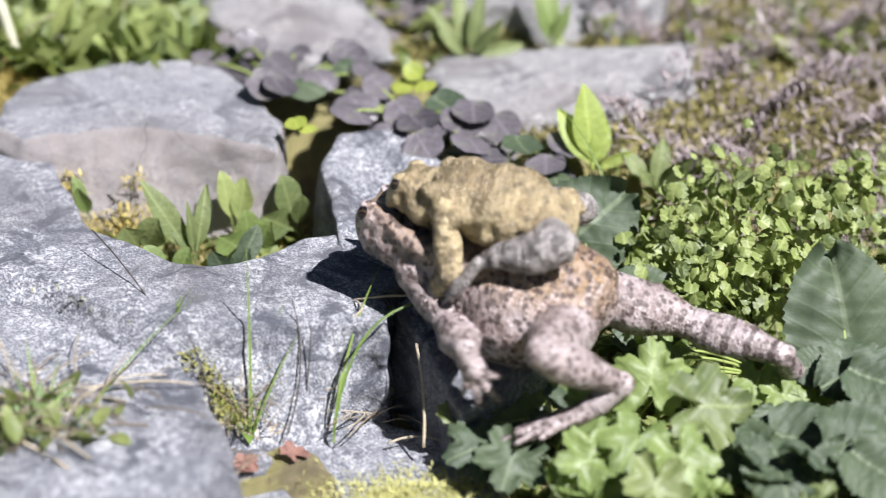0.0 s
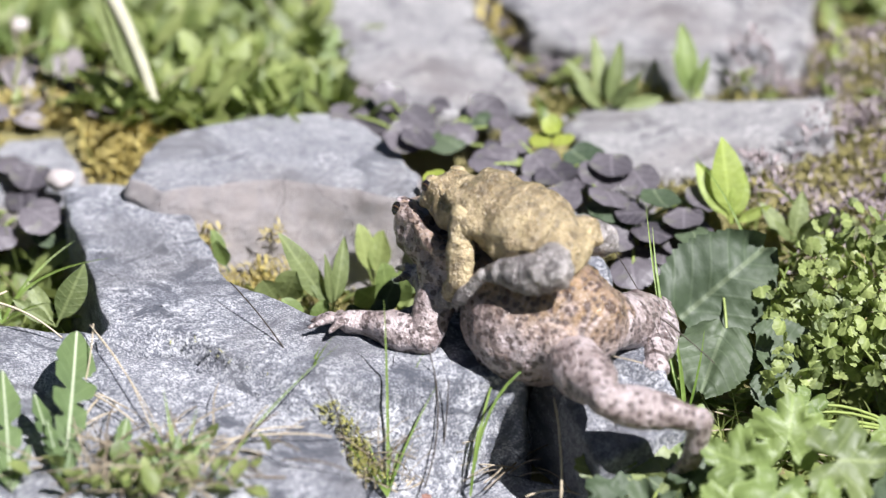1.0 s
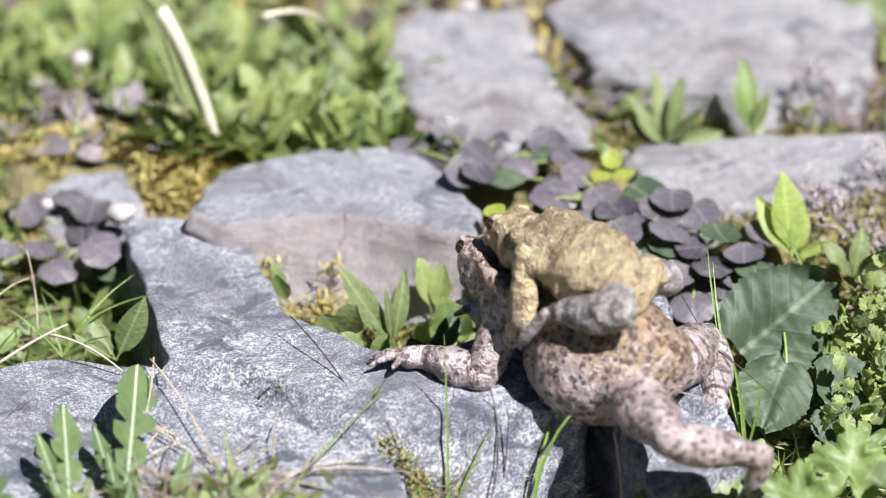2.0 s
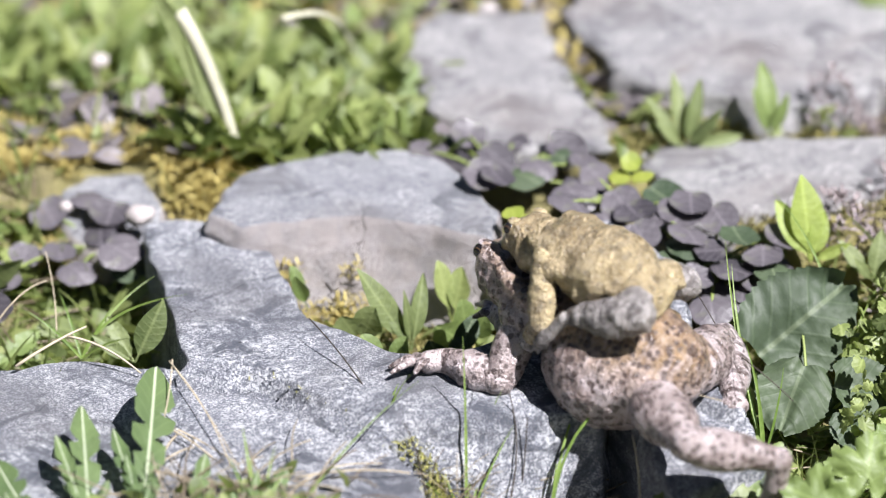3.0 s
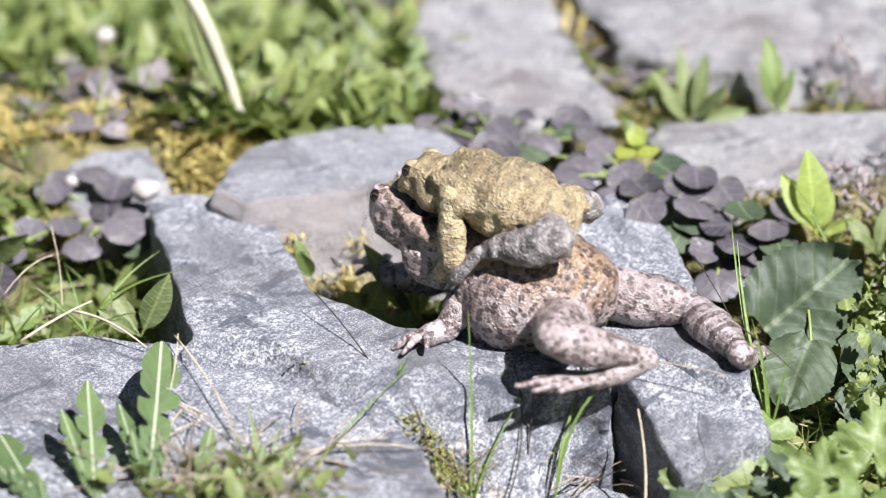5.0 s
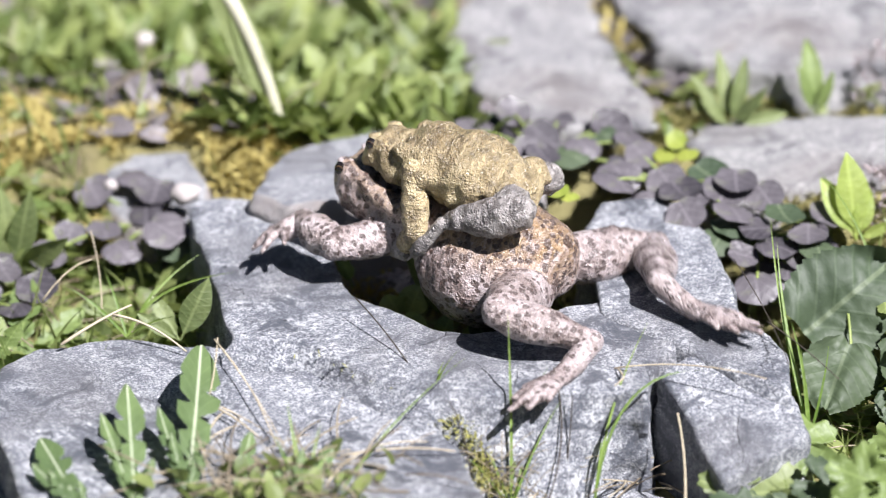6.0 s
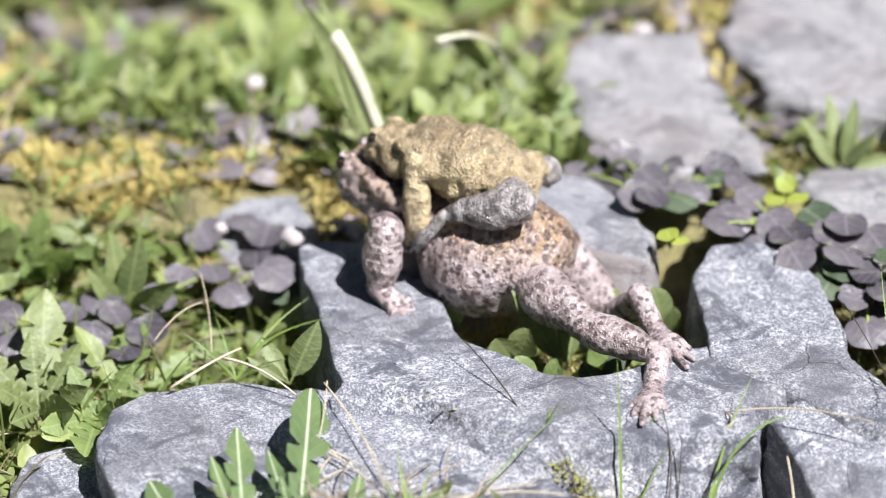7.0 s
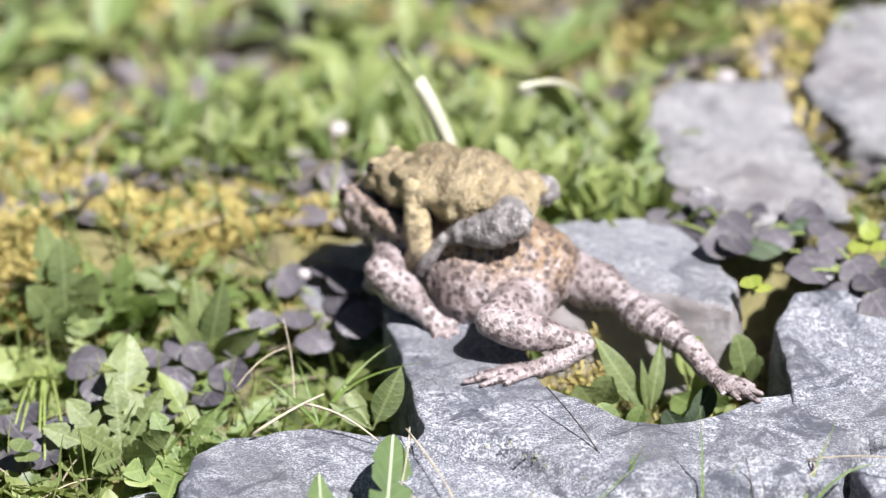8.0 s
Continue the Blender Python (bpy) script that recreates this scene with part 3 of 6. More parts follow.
def build_female():
    toad = new("female_toad")
    tagged(toad, "large pinkish female toad with dark brown spots, walking", "toad")
    body = flesh("body", [
        ((1.5, 0, 0.62), (1.5, 1.5, 1.6)), ((2.5, 0, 0.5), (1.8, 1.9, 1.7)), ((3.1, 0, -0.3), (2.4, 2.6, 2.2)), ((5.5, 0, 0.2), (1.6, 1.4, 1.2)),
        ((7.35, -0.05, 0.15), (1.5, 1.42, 0.92)), ((8.35, -0.05, 0.12), (0.78, 1.02, 0.76)),
        ((8.52, 0.72, 0.78), (0.42, 0.38, 0.36)), ((8.4, -0.78, 0.74), (0.42, 0.38, 0.33)),
        ((6.2, 1.3, 0.8), (1.0, 0.42, 0.34)), ((6.2, -1.3, 0.8), (1.0, 0.42, 0.34)),
        ((1.2, 1.25, 0.3), (1.0, 0.85, 0.95)), ((1.2, -1.25, 0.3), (1.0, 0.85, 0.95)),
        ((6.2, 1.1, -0.3), (0.95, 0.66, 0.8)), ((6.2, -1.1, -0.3), (0.95, 0.66, 0.8)),
        ((7.6, 0.55, -0.35), (0.8, 0.5, 0.4)), ((7.6, -0.55, -0.35), (0.8, 0.5, 0.4))],
        [((8.4, 0.78, 0.82), (7.0, 1.2, 0.8), 0.2, 0.28), ((8.2, -0.8, 0.75), (7.0, -1.2, 0.8), 0.2, 0.28),
         ((1.6, 0.45, 2.0), (2.6, 0.55, 2.0), 0.22, 0.2)], 0.085, 0.3, 0.034, 5, 0.06)
    add("body", body, FEMALE, toad, "spotted warty body with brownish back")
    eyes(toad, ((8.70, 0.86, 0.84), (8.54, -0.93, 0.76)), 0.27, FEMALE)
    parts = {}
    for side in ("near", "far"):
        parts[side] = {
            "upper_arm": add("upper_arm", segment("upper_arm", 1.95, 0.66, 0.56, 0.64, 0.085, 21), FEMALE_LEG, toad),
            "forearm": add("forearm", segment("forearm", 2.05, 0.56, 0.42, 0.68, 0.085, 22), FEMALE_LEG, toad),
            "hand": add("front_foot", hand_mesh("front_foot", 1.9, 23), FEMALE_LEG, toad, "four-fingered front foot"),
            "thigh": add("thigh", segment("thigh", 3.3, 0.92, 0.54, 0.98, 0.085, 24, 0.034), FEMALE_LEG, toad),
            "shank": add("shank", segment("shank", 3.2, 0.54, 0.40, 0.74, 0.08, 25, 0.032, 0.85, 0.33), FEMALE_BAR if side == "far" else FEMALE_LEG, toad),
            "foot": add("hind_foot", foot_mesh("hind_foot", 1.6, 2.7, 26, 1.0, 0.42), FEMALE_LEG, toad, "long webbed hind foot"),
        }
    return toad, parts


def direct(a, b, hint):
    """Pose of a limb piece: at a, along x to b, its z near the hint; cm in, metres out."""
    x = (b - a).normalized()
    z = hint - x * hint.dot(x)
    z = z.normalized() if z.length > 1e-4 else x.orthogonal().normalized()
    y = z.cross(x)
    m = Matrix((x, y, z)).transposed().to_4x4()
    m.translation = a * CM
    return m


def bend(a, b, l1, l2, pole):
    """The joint between two limb pieces that reach from a towards b, and where they end."""
    gap = b - a
    d = min(max(gap.length, abs(l1 - l2) + 0.25), (l1 + l2) * 0.995)
    u = gap.normalized()
    along = (l1 * l1 - l2 * l2 + d * d) / (2 * d)
    side = pole - u * pole.dot(u)
    side.normalize()
    joint = a + u * along + side * math.sqrt(max(l1 * l1 - along * along, 0))
    return joint, a + u * d


def build_male():
    toad = new("male_toad")
    tagged(toad, "smaller olive-brown male toad clasping the female's back", "toad")
    body = flesh("body", [
        ((0.95, 0, 0.25), (1.15, 1.15, 0.95)), ((2.4, 0, 0.42), (1.9, 1.55, 1.38)), ((3.65, 0, 0.52), (1.15, 1.4, 1.2)),
        ((5.05, 0, 0.36), (1.0, 1.05, 0.76)), ((5.75, 0, 0.1), (0.62, 0.84, 0.6)), ((4.95, 0.74, -0.02), (0.62, 0.44, 0.5)), ((4.95, -0.74, -0.02), (0.62, 0.44, 0.5)),
        ((5.68, 0.56, 0.68), (0.36, 0.32, 0.28)), ((5.6, -0.6, 0.66), (0.36, 0.32, 0.26)),
        ((4.25, 0.9, 0.95), (0.8, 0.36, 0.3)), ((4.25, -0.9, 0.95), (0.8, 0.36, 0.3)),
        ((3.85, 1.15, 0.45), (0.6, 0.55, 0.65)), ((3.85, -1.15, 0.45), (0.6, 0.55, 0.65)),
        ((0.6, 0.9, 0.5), (0.6, 0.55, 0.55)), ((0.6, -0.9, 0.5), (0.6, 0.55, 0.55))],
        [((4.6, 0.35, 1.1), (1.4, 0.5, 1.25), 0.16, 0.16), ((4.6, -0.35, 1.1), (1.4, -0.5, 1.25), 0.16, 0.16),
         ((3.3, 1.35, 0.55), (1.2, 1.25, 0.55), 0.2, 0.18)], 0.06, 0.18, 0.022, 31, 0.10)
    add("body", body, MALE, toad, "wrinkled olive-brown warty body")
    eyes(toad, ((5.88, 0.70, 0.70), (5.74, -0.77, 0.65)), 0.215, MALE)
    for s in (1, -1):
        v = lambda x, y, z: Vector((x, s * y, z))
        up = Vector((0, s * 1.0, 0.3))
        shoulder, elbow, wrist = v(4.0, 1.3, 0.6), v(3.45, 1.85, -1.45), v(4.0, 1.55, -2.35)
        hip, knee, ankle, toe = v(0.9, 0.8, 0.3), v(-0.1 if s > 0 else 0.25, 1.45, 0.45 if s > 0 else 0.2), v(2.5, 1.95, -0.72), v(3.45, 2.25, -2.3)
        add("upper_arm", segment("upper_arm", (elbow - shoulder).length, 0.42, 0.38, 0.40, 0.075, 41, 0.03, 1.0, 0.6), MALE, toad, "", direct(shoulder, elbow, up))
        add("forearm", segment("forearm", (wrist - elbow).length, 0.38, 0.30, 0.38, 0.075, 42, 0.03), MALE, toad, "", direct(elbow, wrist, up))
        add("front_foot", hand_mesh("front_foot", 1.1, 43), MALE_LEG, toad, "", direct(wrist, v(4.7, 0.9, -2.7), up))
        add("thigh", segment("thigh", (knee - hip).length, 0.6, 0.5, 0.62, 0.075, 44), MALE_LEG, toad, "", direct(hip, knee, up))
        shank = flesh("shank", [((0.95, 0.1, 0), (1.15, 0.66, 0.48)), ((1.5, -0.12, 0), (1.1, 0.46, 0.4)), ((0.6, 0.26, 0.1), (0.7, 0.42, 0.42))], [((0, 0, 0), (1.4, 0, 0), 0.5, 0.46), ((1.4, 0, 0), ((ankle - knee).length, 0, 0), 0.46, 0.2)], 0.07, 0.22, 0.05, 45, 0.05)
        add("shank", shank, MALE_LEG, toad, "", direct(knee, ankle, up))
        add("hind_foot", foot_mesh("hind_foot", 0.7, 1.2, 46, 0.55), MALE_LEG, toad, "slender grey hind foot", direct(ankle, toe, up))
    return toad


FEMALE_TOAD, FEMALE_LIMBS = build_female()
MALE_TOAD = build_male()


# ---- leaves and plants ----
rng = random.Random(7)


def half_width(kind, s, seed=0.0):
    if kind == "lance":
        return 0.07 if s < 0.16 else max(0.07, math.sin(math.pi * ((s - 0.16) / 0.84) ** 0.85) ** 0.75)
    if kind == "spoon":
        return 0.09 if s < 0.3 else max(0.09, math.sin(math.pi * ((s - 0.3) / 0.7) ** 1.15) ** 0.6)
    if kind == "toothed":
        if s < 0.1:
            return 0.07
        if s > 0.70:
            return max(0.03, (0.62 + 0.38 * min(1, (s - 0.70) / 0.05)) * max(0.0, 1 - (s - 0.70) / 0.30) ** 0.62)
        f = ((s - 0.1) / 0.6 * 3.0 + 0.37 * seed + 0.2 * math.sin(seed * 1.7 + s * 5)) % 1.0
        grow = 0.3 + 0.62 * (s / 0.7) ** 0.8
        notch = max(0.0, 1 - abs(f - 0.14) / (0.14 if f < 0.14 else 0.3))
        return max(0.12, grow * (1 - 0.8 * notch) + 0.08 * math.sin(seed * 3 + s * 17))
    return math.sin(math.pi * min(max(s, 0.02), 0.98)) ** 0.6


def long_leaf(kind, length, width, fold, curl, seed, rows=None):
    """A leaf along +x from its foot, folded at the midrib and bent over; cm."""
    rows = rows or (60 if kind == "toothed" else 16)
    verts, faces = [], []
    for i in range(rows + 1):
        s = i / rows
        bend_to = curl * s
        x = length * (math.sin(bend_to) / curl if abs(curl) > 1e-3 else s)
        z = -length * ((1 - math.cos(bend_to)) / curl if abs(curl) > 1e-3 else 0)
        for v in (-1, -0.5, 0, 0.5, 1):
            w = 0.5 * width * half_width(kind, s, seed + (0.9 if v > 0 else 0.0))
            wave = 0.10 * width * noise.noise((s * 4, v * 1.5, seed * 3.7)) * abs(v)
            rib = 0.035 * width if v == 0 and s > 0.1 else 0
            turn = 0.9 * s * s * math.sin(seed * 2.3 + 0.7)
            across, lift = v * w, fold * abs(v) * w + wave - rib
            verts.append((x * CM, (across * math.cos(turn) - lift * math.sin(turn)) * CM, (z + across * math.sin(turn) + lift * math.cos(turn)) * CM))
    for i in range(rows):
        for j in range(4):
            a = i * 5 + j
            faces.append((a, a + 5, a + 6, a + 1))
    return mesh_of("leaf", verts, faces)


def round_leaf(kind, r, cup, seed, ribs=9):
    """A broad leaf round its stalk's end, the tip along +x, facing +z; cm."""
    around, rings = (28, 4) if kind == "round" else (42, 3) if kind == "scalloped" else (72, 6)
    verts, faces = [(0, 0, 0)], []
    for k in range(1, rings + 1):
        f = k / rings
        for j in range(around):
            a = 2 * math.pi * j / around
            notch = 1 - 0.75 * math.exp(-((abs(a - math.pi)) / 0.22) ** 2)
            if kind == "serrate":
                edge = 1 + 0.075 * (((a * 24 / (2 * math.pi)) % 1.0) - 0.5) * (f > 0.8) + 0.07 * math.cos(3 * a)
            elif kind == "scalloped":
                edge = 0.86 + 0.16 * abs(math.cos(3.5 * a)) + 0.18 * math.cos(a)
            elif kind == "lobed":
                edge = 0.58 + 0.42 * abs(math.cos(2.5 * a)) ** 0.6 + 0.055 * math.cos(19 * a + seed) * (f > 0.6)
            else:
                edge = 1 + 0.05 * math.cos(2 * a + seed) + 0.03 * math.cos(5 * a + seed)
                notch = 1 - 0.18 * math.exp(-((abs(a - math.pi)) / 0.3) ** 2)
            rr = r * f * (1 + (edge * notch - 1) * min(1, f * 1.3))
            vein = 0.05 * r * f * abs(math.sin(ribs * a / 2)) if kind != "round" else 0.02 * r * f * abs(math.cos(a))
            z = cup * r * f * f + vein + (0.34 if kind == "lobed" else 0.12) * r * f * noise.noise((f * math.cos(a) * 2.1, f * math.sin(a) * 2.1, seed * 5.1))
            verts.append((rr * math.cos(a) * CM, rr * math.sin(a) * CM, z * CM))
    for j in range(around):
        faces.append((0, 1 + j, 1 + (j + 1) % around))
    for k in range(1, rings):
        for j in range(around):
            a, b = 1 + (k - 1) * around + j, 1 + (k - 1) * around + (j + 1) % around
            faces.append((a, a + around, b + around, b))
    return mesh_of("leaf", verts, faces)


def ribbed_leaf(r, cup, seed):
    """A broad toothed leaf with side veins, its centre at the origin, the tip along +x, facing +z; cm."""
    rows, cols = 44, 12
    verts, faces = [], []
    for i in range(rows + 1):
        s = i / rows
        wide = math.sin(math.pi * min(max(0.05 + 0.93 * s, 0), 1) ** 0.72) ** 0.62
        tooth = 1 - 0.09 * ((s * 13) % 1.0)
        for j in range(cols + 1):
            v = 2 * j / cols - 1
            w = r * 1.02 * wide * (tooth if abs(v) > 0.9 else 1)
            x = r * (-0.95 + 1.95 * s) - 0.22 * r * abs(v) * (1 - s) ** 2 + 0.10 * r * abs(v)
            vein = 0.06 * r * abs(math.sin(math.pi * (s * 6.5 - abs(v) * 1.6))) + 0.025 * r * noise.noise((s * 16, v * 12, seed))
            z = cup * r * (v * v + (s - 0.4) ** 2) + vein + 0.10 * r * abs(v) - 0.05 * r * (j == cols // 2)
            z += 0.3 * r * noise.noise((s * 2.0, v * 1.5, seed * 4.3))
            verts.append((x * CM, v * w * CM, z * CM))
    for i in range(rows):
        for j in range(cols):
            a = i * (cols + 1) + j
            faces.append((a, a + cols + 1, a + cols + 2, a + 1))
    return mesh_of("leaf", verts, faces)


def tube(name, points, r0, r1, sides=6):
    """A stalk along points, thinning from r0 to r1; cm."""
    verts, faces = [], []
    pts = [Vector(p) for p in points]
    for i, p in enumerate(pts):
        d = (pts[min(i + 1, len(pts) - 1)] - pts[max(i - 1, 0)]).normalized()
        u = d.orthogonal().normalized()
        v = d.cross(u)
        r = r0 + (r1 - r0) * i / (len(pts) - 1)
        for k in range(sides):
            a = 2 * math.pi * k / sides
            verts.append(tuple((p + u * math.cos(a) * r + v * math.sin(a) * r) * CM))
    for i in range(len(pts) - 1):
        for k in range(sides):
            a, b = i * sides + k, i * sides + (k + 1) % sides
            faces.append((a, b, b + sides, a + sides))
    faces.append(tuple(range(sides))[::-1])
    faces.append(tuple(range((len(pts) - 1) * sides, len(pts) * sides)))
    return mesh_of(name, verts, faces)


def arc(a, b, sag, n=8):
    """Points of a bowed line from a to b; sag: how far its middle stands off, as a vector."""
    a, b, g = Vector(a), Vector(b), Vector(sag)
    return [a.lerp(b, i / n) + g * (4 * (i / n) * (1 - i / n)) for i in range(n + 1)]


def blade(a, b, sag, width, twist=0.0, n=12):
    """A grass blade from a to b, folded along its middle."""
    pts = arc(a, b, sag, n)
    verts, faces = [], []
    side0 = Vector((1, 0.25, 0.0)).normalized()
    for i, p in enumerate(pts):
        s = i / n
        d = (pts[min(i + 1, n)] - pts[max(i - 1, 0)]).normalized()
        side = Matrix.Rotation(twist * s, 3, d) @ (side0 - d * side0.dot(d)).normalized()
        w = 0.5 * width * min(1, 0.55 + 2.2 * s) * (1 - s**2.2) + 0.004
        up = side.cross(d)
        for k in (-1, 0, 1):
            verts.append(tuple((p + side * w * k + up * 0.35 * w * abs(k)) * CM))
    for i in range(n):
        for k in (0, 1):
            q = i * 3 + k
            faces.append((q, q + 1, q + 4, q + 3))
    return mesh_of("blade", verts, faces)


def facing(at, normal, tip, scale=1.0):
    """Pose of a broad leaf: its centre (cm), the way it faces and the way its tip points."""
    z = Vector(normal).normalized()
    x = Vector(tip)
    x = (x - z * x.dot(z)).normalized()
    m = Matrix((x, z.cross(x), z)).transposed().to_4x4()
    m.translation = Vector(at) * CM
    return m @ Matrix.Diagonal((scale, scale, scale, 1))


def jitter(v, amount):
    return Vector(v) + Vector((rng.uniform(-amount, amount), rng.uniform(-amount, amount), rng.uniform(-amount, amount)))


# alike leaves share these meshes
LONG = {
    "lance": [long_leaf("lance", 4.0, 1.0 + 0.15 * k, 0.25, 0.3 + 0.25 * k, k) for k in range(4)],
    "spoon": [long_leaf("spoon", 3.6, 1.25 + 0.15 * k, 0.18, 0.35 + 0.2 * k, k + 9) for k in range(4)],
    "toothed": [long_leaf("toothed", 5.0, 1.5 + 0.15 * k, 0.16, 0.12 + 0.16 * k, k + 19) for k in range(4)],
}
BROAD = {
    "round": [round_leaf("round", 0.78, 0.12 - 0.1 * k, k + 1) for k in range(4)],
    "serrate": [ribbed_leaf(1.0, 0.10 - 0.14 * k, k + 11) for k in range(3)],
    "lobed": [round_leaf("lobed", 1.0, 0.14 - 0.12 * k, k + 21, 5) for k in range(3)],
    "tiny": [round_leaf("scalloped", 0.30, 0.2 - 0.2 * k, k + 31, 7) for k in range(4)],
}


def coloured(me, material):
    """The mesh with that material: one copy of it for each."""
    key = me.name + "_" + material.name
    if key in bpy.data.meshes:
        return bpy.data.meshes[key]
    c = me.copy()
    c.name = key
    c.materials.clear()
    c.materials.append(material)
    return c


def rosette(name, label, category, kind, materials, count, size, lean, group="", spread=0.25):
    """A plant of long leaves round one foot, at the origin; size: range of leaf scales; lean: range of degrees above level."""
    plant = tagged(new(name), label, category, group)
    for k in range(count):
        s = rng.uniform(*size)
        m = pose(rng.uniform(-spread, spread) * CM, rng.uniform(-spread, spread) * CM, -0.1 * CM, 0, 0, 360 * k / count + rng.uniform(-25, 25)) @ pose(0, 0, 0, rng.uniform(-25, 25), -rng.uniform(*lean), 0)
        add("leaf", coloured(rng.choice(LONG[kind]), rng.choice(materials)), None, plant, "", m @ Matrix.Diagonal((s, s, s, 1)))
    return plant


def broad_plant(name, label, category, foot, leaves, material, kind, group=""):
    """Broad leaves on stalks from one foot (cm); leaves: (centre, size, normal, tip)."""
    base = Vector(foot)
    plant = tagged(new(name), label, category, group)
    plant.location = base * CM
    for at, size, normal, tip in leaves:
        c = Vector(at) - base
        add("leaf", coloured(rng.choice(BROAD[kind]), rng.choice(material) if isinstance(material, tuple) else material), None, plant, "", facing(c, normal, tip, size))
        n = Vector(normal).normalized()
        add("stalk", tube("stalk", arc((0, 0, 0), c - n * 0.06, (0, 0, 0.1 * c.length), 6), 0.07, 0.045, 5), coloured_stalk, plant)
    return plant


coloured_stalk = plain("green_stalk", (0.20, 0.25, 0.07), 0.5)
PINKSTALK = plain("pale_stalk", (0.44, 0.43, 0.32), 0.6, 0.35, 120)


PLAN_X, PLAN_Y = np.meshgrid(np.arange(-46, 36, 0.25), np.arange(-20, 56, 0.25), indexing="ij")
PLAN = np.min([outline_distance(PLAN_X, PLAN_Y, poly) for poly, top, tilt in STONES], axis=0)


def blocked(x, y, margin=0.0):
    """Whether a stone stands at this place in the plan."""
    return PLAN[min(max(int((x + 46) / 0.25), 0), PLAN.shape[0] - 1), min(max(int((y + 20) / 0.25), 0), PLAN.shape[1] - 1)] < margin


def scatter(plants, area, count, margin=0.3, size=(0.8, 1.2), lift=0.0, keep=lambda x, y: True):
    """Copies of some plants at random free places of an area (x0, x1, y0, y1 in cm)."""
    done = 0
    for _ in range(count * 12):
        if done >= count:
            break
        x, y = rng.uniform(*area[:2]), rng.uniform(*area[2:])
        if blocked(x, y, margin) or not keep(x, y):
            continue
        s = rng.uniform(*size)
        copy_thing(rng.choice(plants), pose(x * CM, y * CM, (ground_height(x, y) + lift) * CM, rng.uniform(-8, 8), rng.uniform(-8, 8), rng.uniform(0, 360)) @ Matrix.Diagonal((s, s, s, 1)))
        done += 1


def heap(name, label, category, material, template, places, kind="stuff"):
    """One object of many small pieces: copies of a template (verts, faces) at poses."""
    tv, tf = np.array(template[0]), template[1]
    verts, faces = [], []
    for k, m in enumerate(places):
        a = np.array(m)
        verts.append(tv @ a[:3, :3].T + a[:3, 3])
        faces += [tuple(i + k * len(tv) for i in f) for f in tf]
    me = mesh_of(name, np.concatenate(verts).tolist(), faces)
    return tagged(add(name, me, material), label, category, kind=kind)


def template_of(me):
    return [tuple(v.co) for v in me.vertices], [tuple(p.vertices) for p in me.polygons]


SPRIG = template_of(long_leaf("lance", 1.0, 0.34, 0.3, 0.5, 3, 5))
NEEDLE = template_of(long_leaf("oval", 0.5, 0.11, 0.3, 0.6, 5, 4))
SMALL = template_of(long_leaf("oval", 0.7, 0.45, 0.2, 0.5, 8, 5))
GRASS = template_of(blade((0, 0, 0), (0.5, 0, 3.0), (-0.25, 0, 0), 0.14, 0.4, 7))
DRY = template_of(tube("straw", arc((0, 0, 0), (2.2, 0.1, 0.1), (0, 0.12, 0.1), 4), 0.03, 0.02, 4))


def tumbled(x, y, z, lean, s, roll=30):
    return pose(x * CM, y * CM, z * CM, 0, 0, rng.uniform(0, 360)) @ pose(0, 0, 0, rng.uniform(-roll, roll), -rng.uniform(*lean), 0) @ Matrix.Diagonal((s, s, s, 1))


def ground_heap(name, label, category, material, template, area, count, lean, size, margin=0.1, lift=0.0, keep=lambda x, y: True, up=False):
    places = []
    for _ in range(count * 8):
        if len(places) >= count:
            break
        x, y = rng.uniform(*area[:2]), rng.uniform(*area[2:])
        if blocked(x, y, margin) or not keep(x, y):
            continue
        places.append(tumbled(x, y, ground_height(x, y) + lift, lean, rng.uniform(*size)))
    return heap(name, label, category, material, template, places)


# -- weeds behind the stones --
def near_moss(x, y):
    return noise.noise((x / 4.5, y / 4.5, 2.2)) > -0.3


UPRIGHT = [rosette("weed", "bright green leafy weed growing from mossy soil", "weed", k, m, n, s, l, "weeds behind the stones")
           for k, m, n, s, l in (("lance", [BACKLEAF, BACKLEAF, GREEN], 6, (0.7, 1.1), (35, 80)), ("toothed", [BACKLEAF, GREEN, BACKLEAF], 5, (0.55, 0.9), (25, 70)), ("spoon", [BACKLEAF, FRESH], 5, (0.7, 1.1), (30, 75)))]
scatter(UPRIGHT, (-34, 0, 17.5, 30), 80, 0.4, (0.5, 0.85), 0.0, lambda x, y: y > 21 or x > -10)
scatter(UPRIGHT, (-44, 4, 30, 62), 60, 0.4, (0.8, 1.4))
scatter(UPRIGHT, (6, 30, 22, 50), 45, 0.5, (0.7, 1.3))
scatter(UPRIGHT, (-9, -2, 14.6, 18), 12, 0.3, (0.4, 0.6))
ground_heap("ground_weeds", "bright green small weeds behind the flat stone", "weeds", WEED, SPRIG, (-9, 0, 14.4, 24), 420, (25, 85), (1.4, 2.8), 0.1)
for p, at in zip(UPRIGHT, ((-30, 33), (-24, 44), (-12, 46))):
    p.location = (at[0] * CM, at[1] * CM, ground_height(*at) * CM)
ground_heap("ground_weeds", "low green weeds and seedlings over the soil", "weeds", WEED, SPRIG, (-40, 30, 14, 60), 3200, (10, 70), (0.9, 2.2), 0.1, 0.0, lambda x, y: y > 21 or x > -9)
ground_heap("moss", "yellow-brown cushion moss on the soil", "moss", MOSSY, NEEDLE, (-26, -6.6, 10.5, 24), 27000, (30, 90), (0.6, 1.3), 0.0, 0.15, lambda x, y: near_moss(x, y))
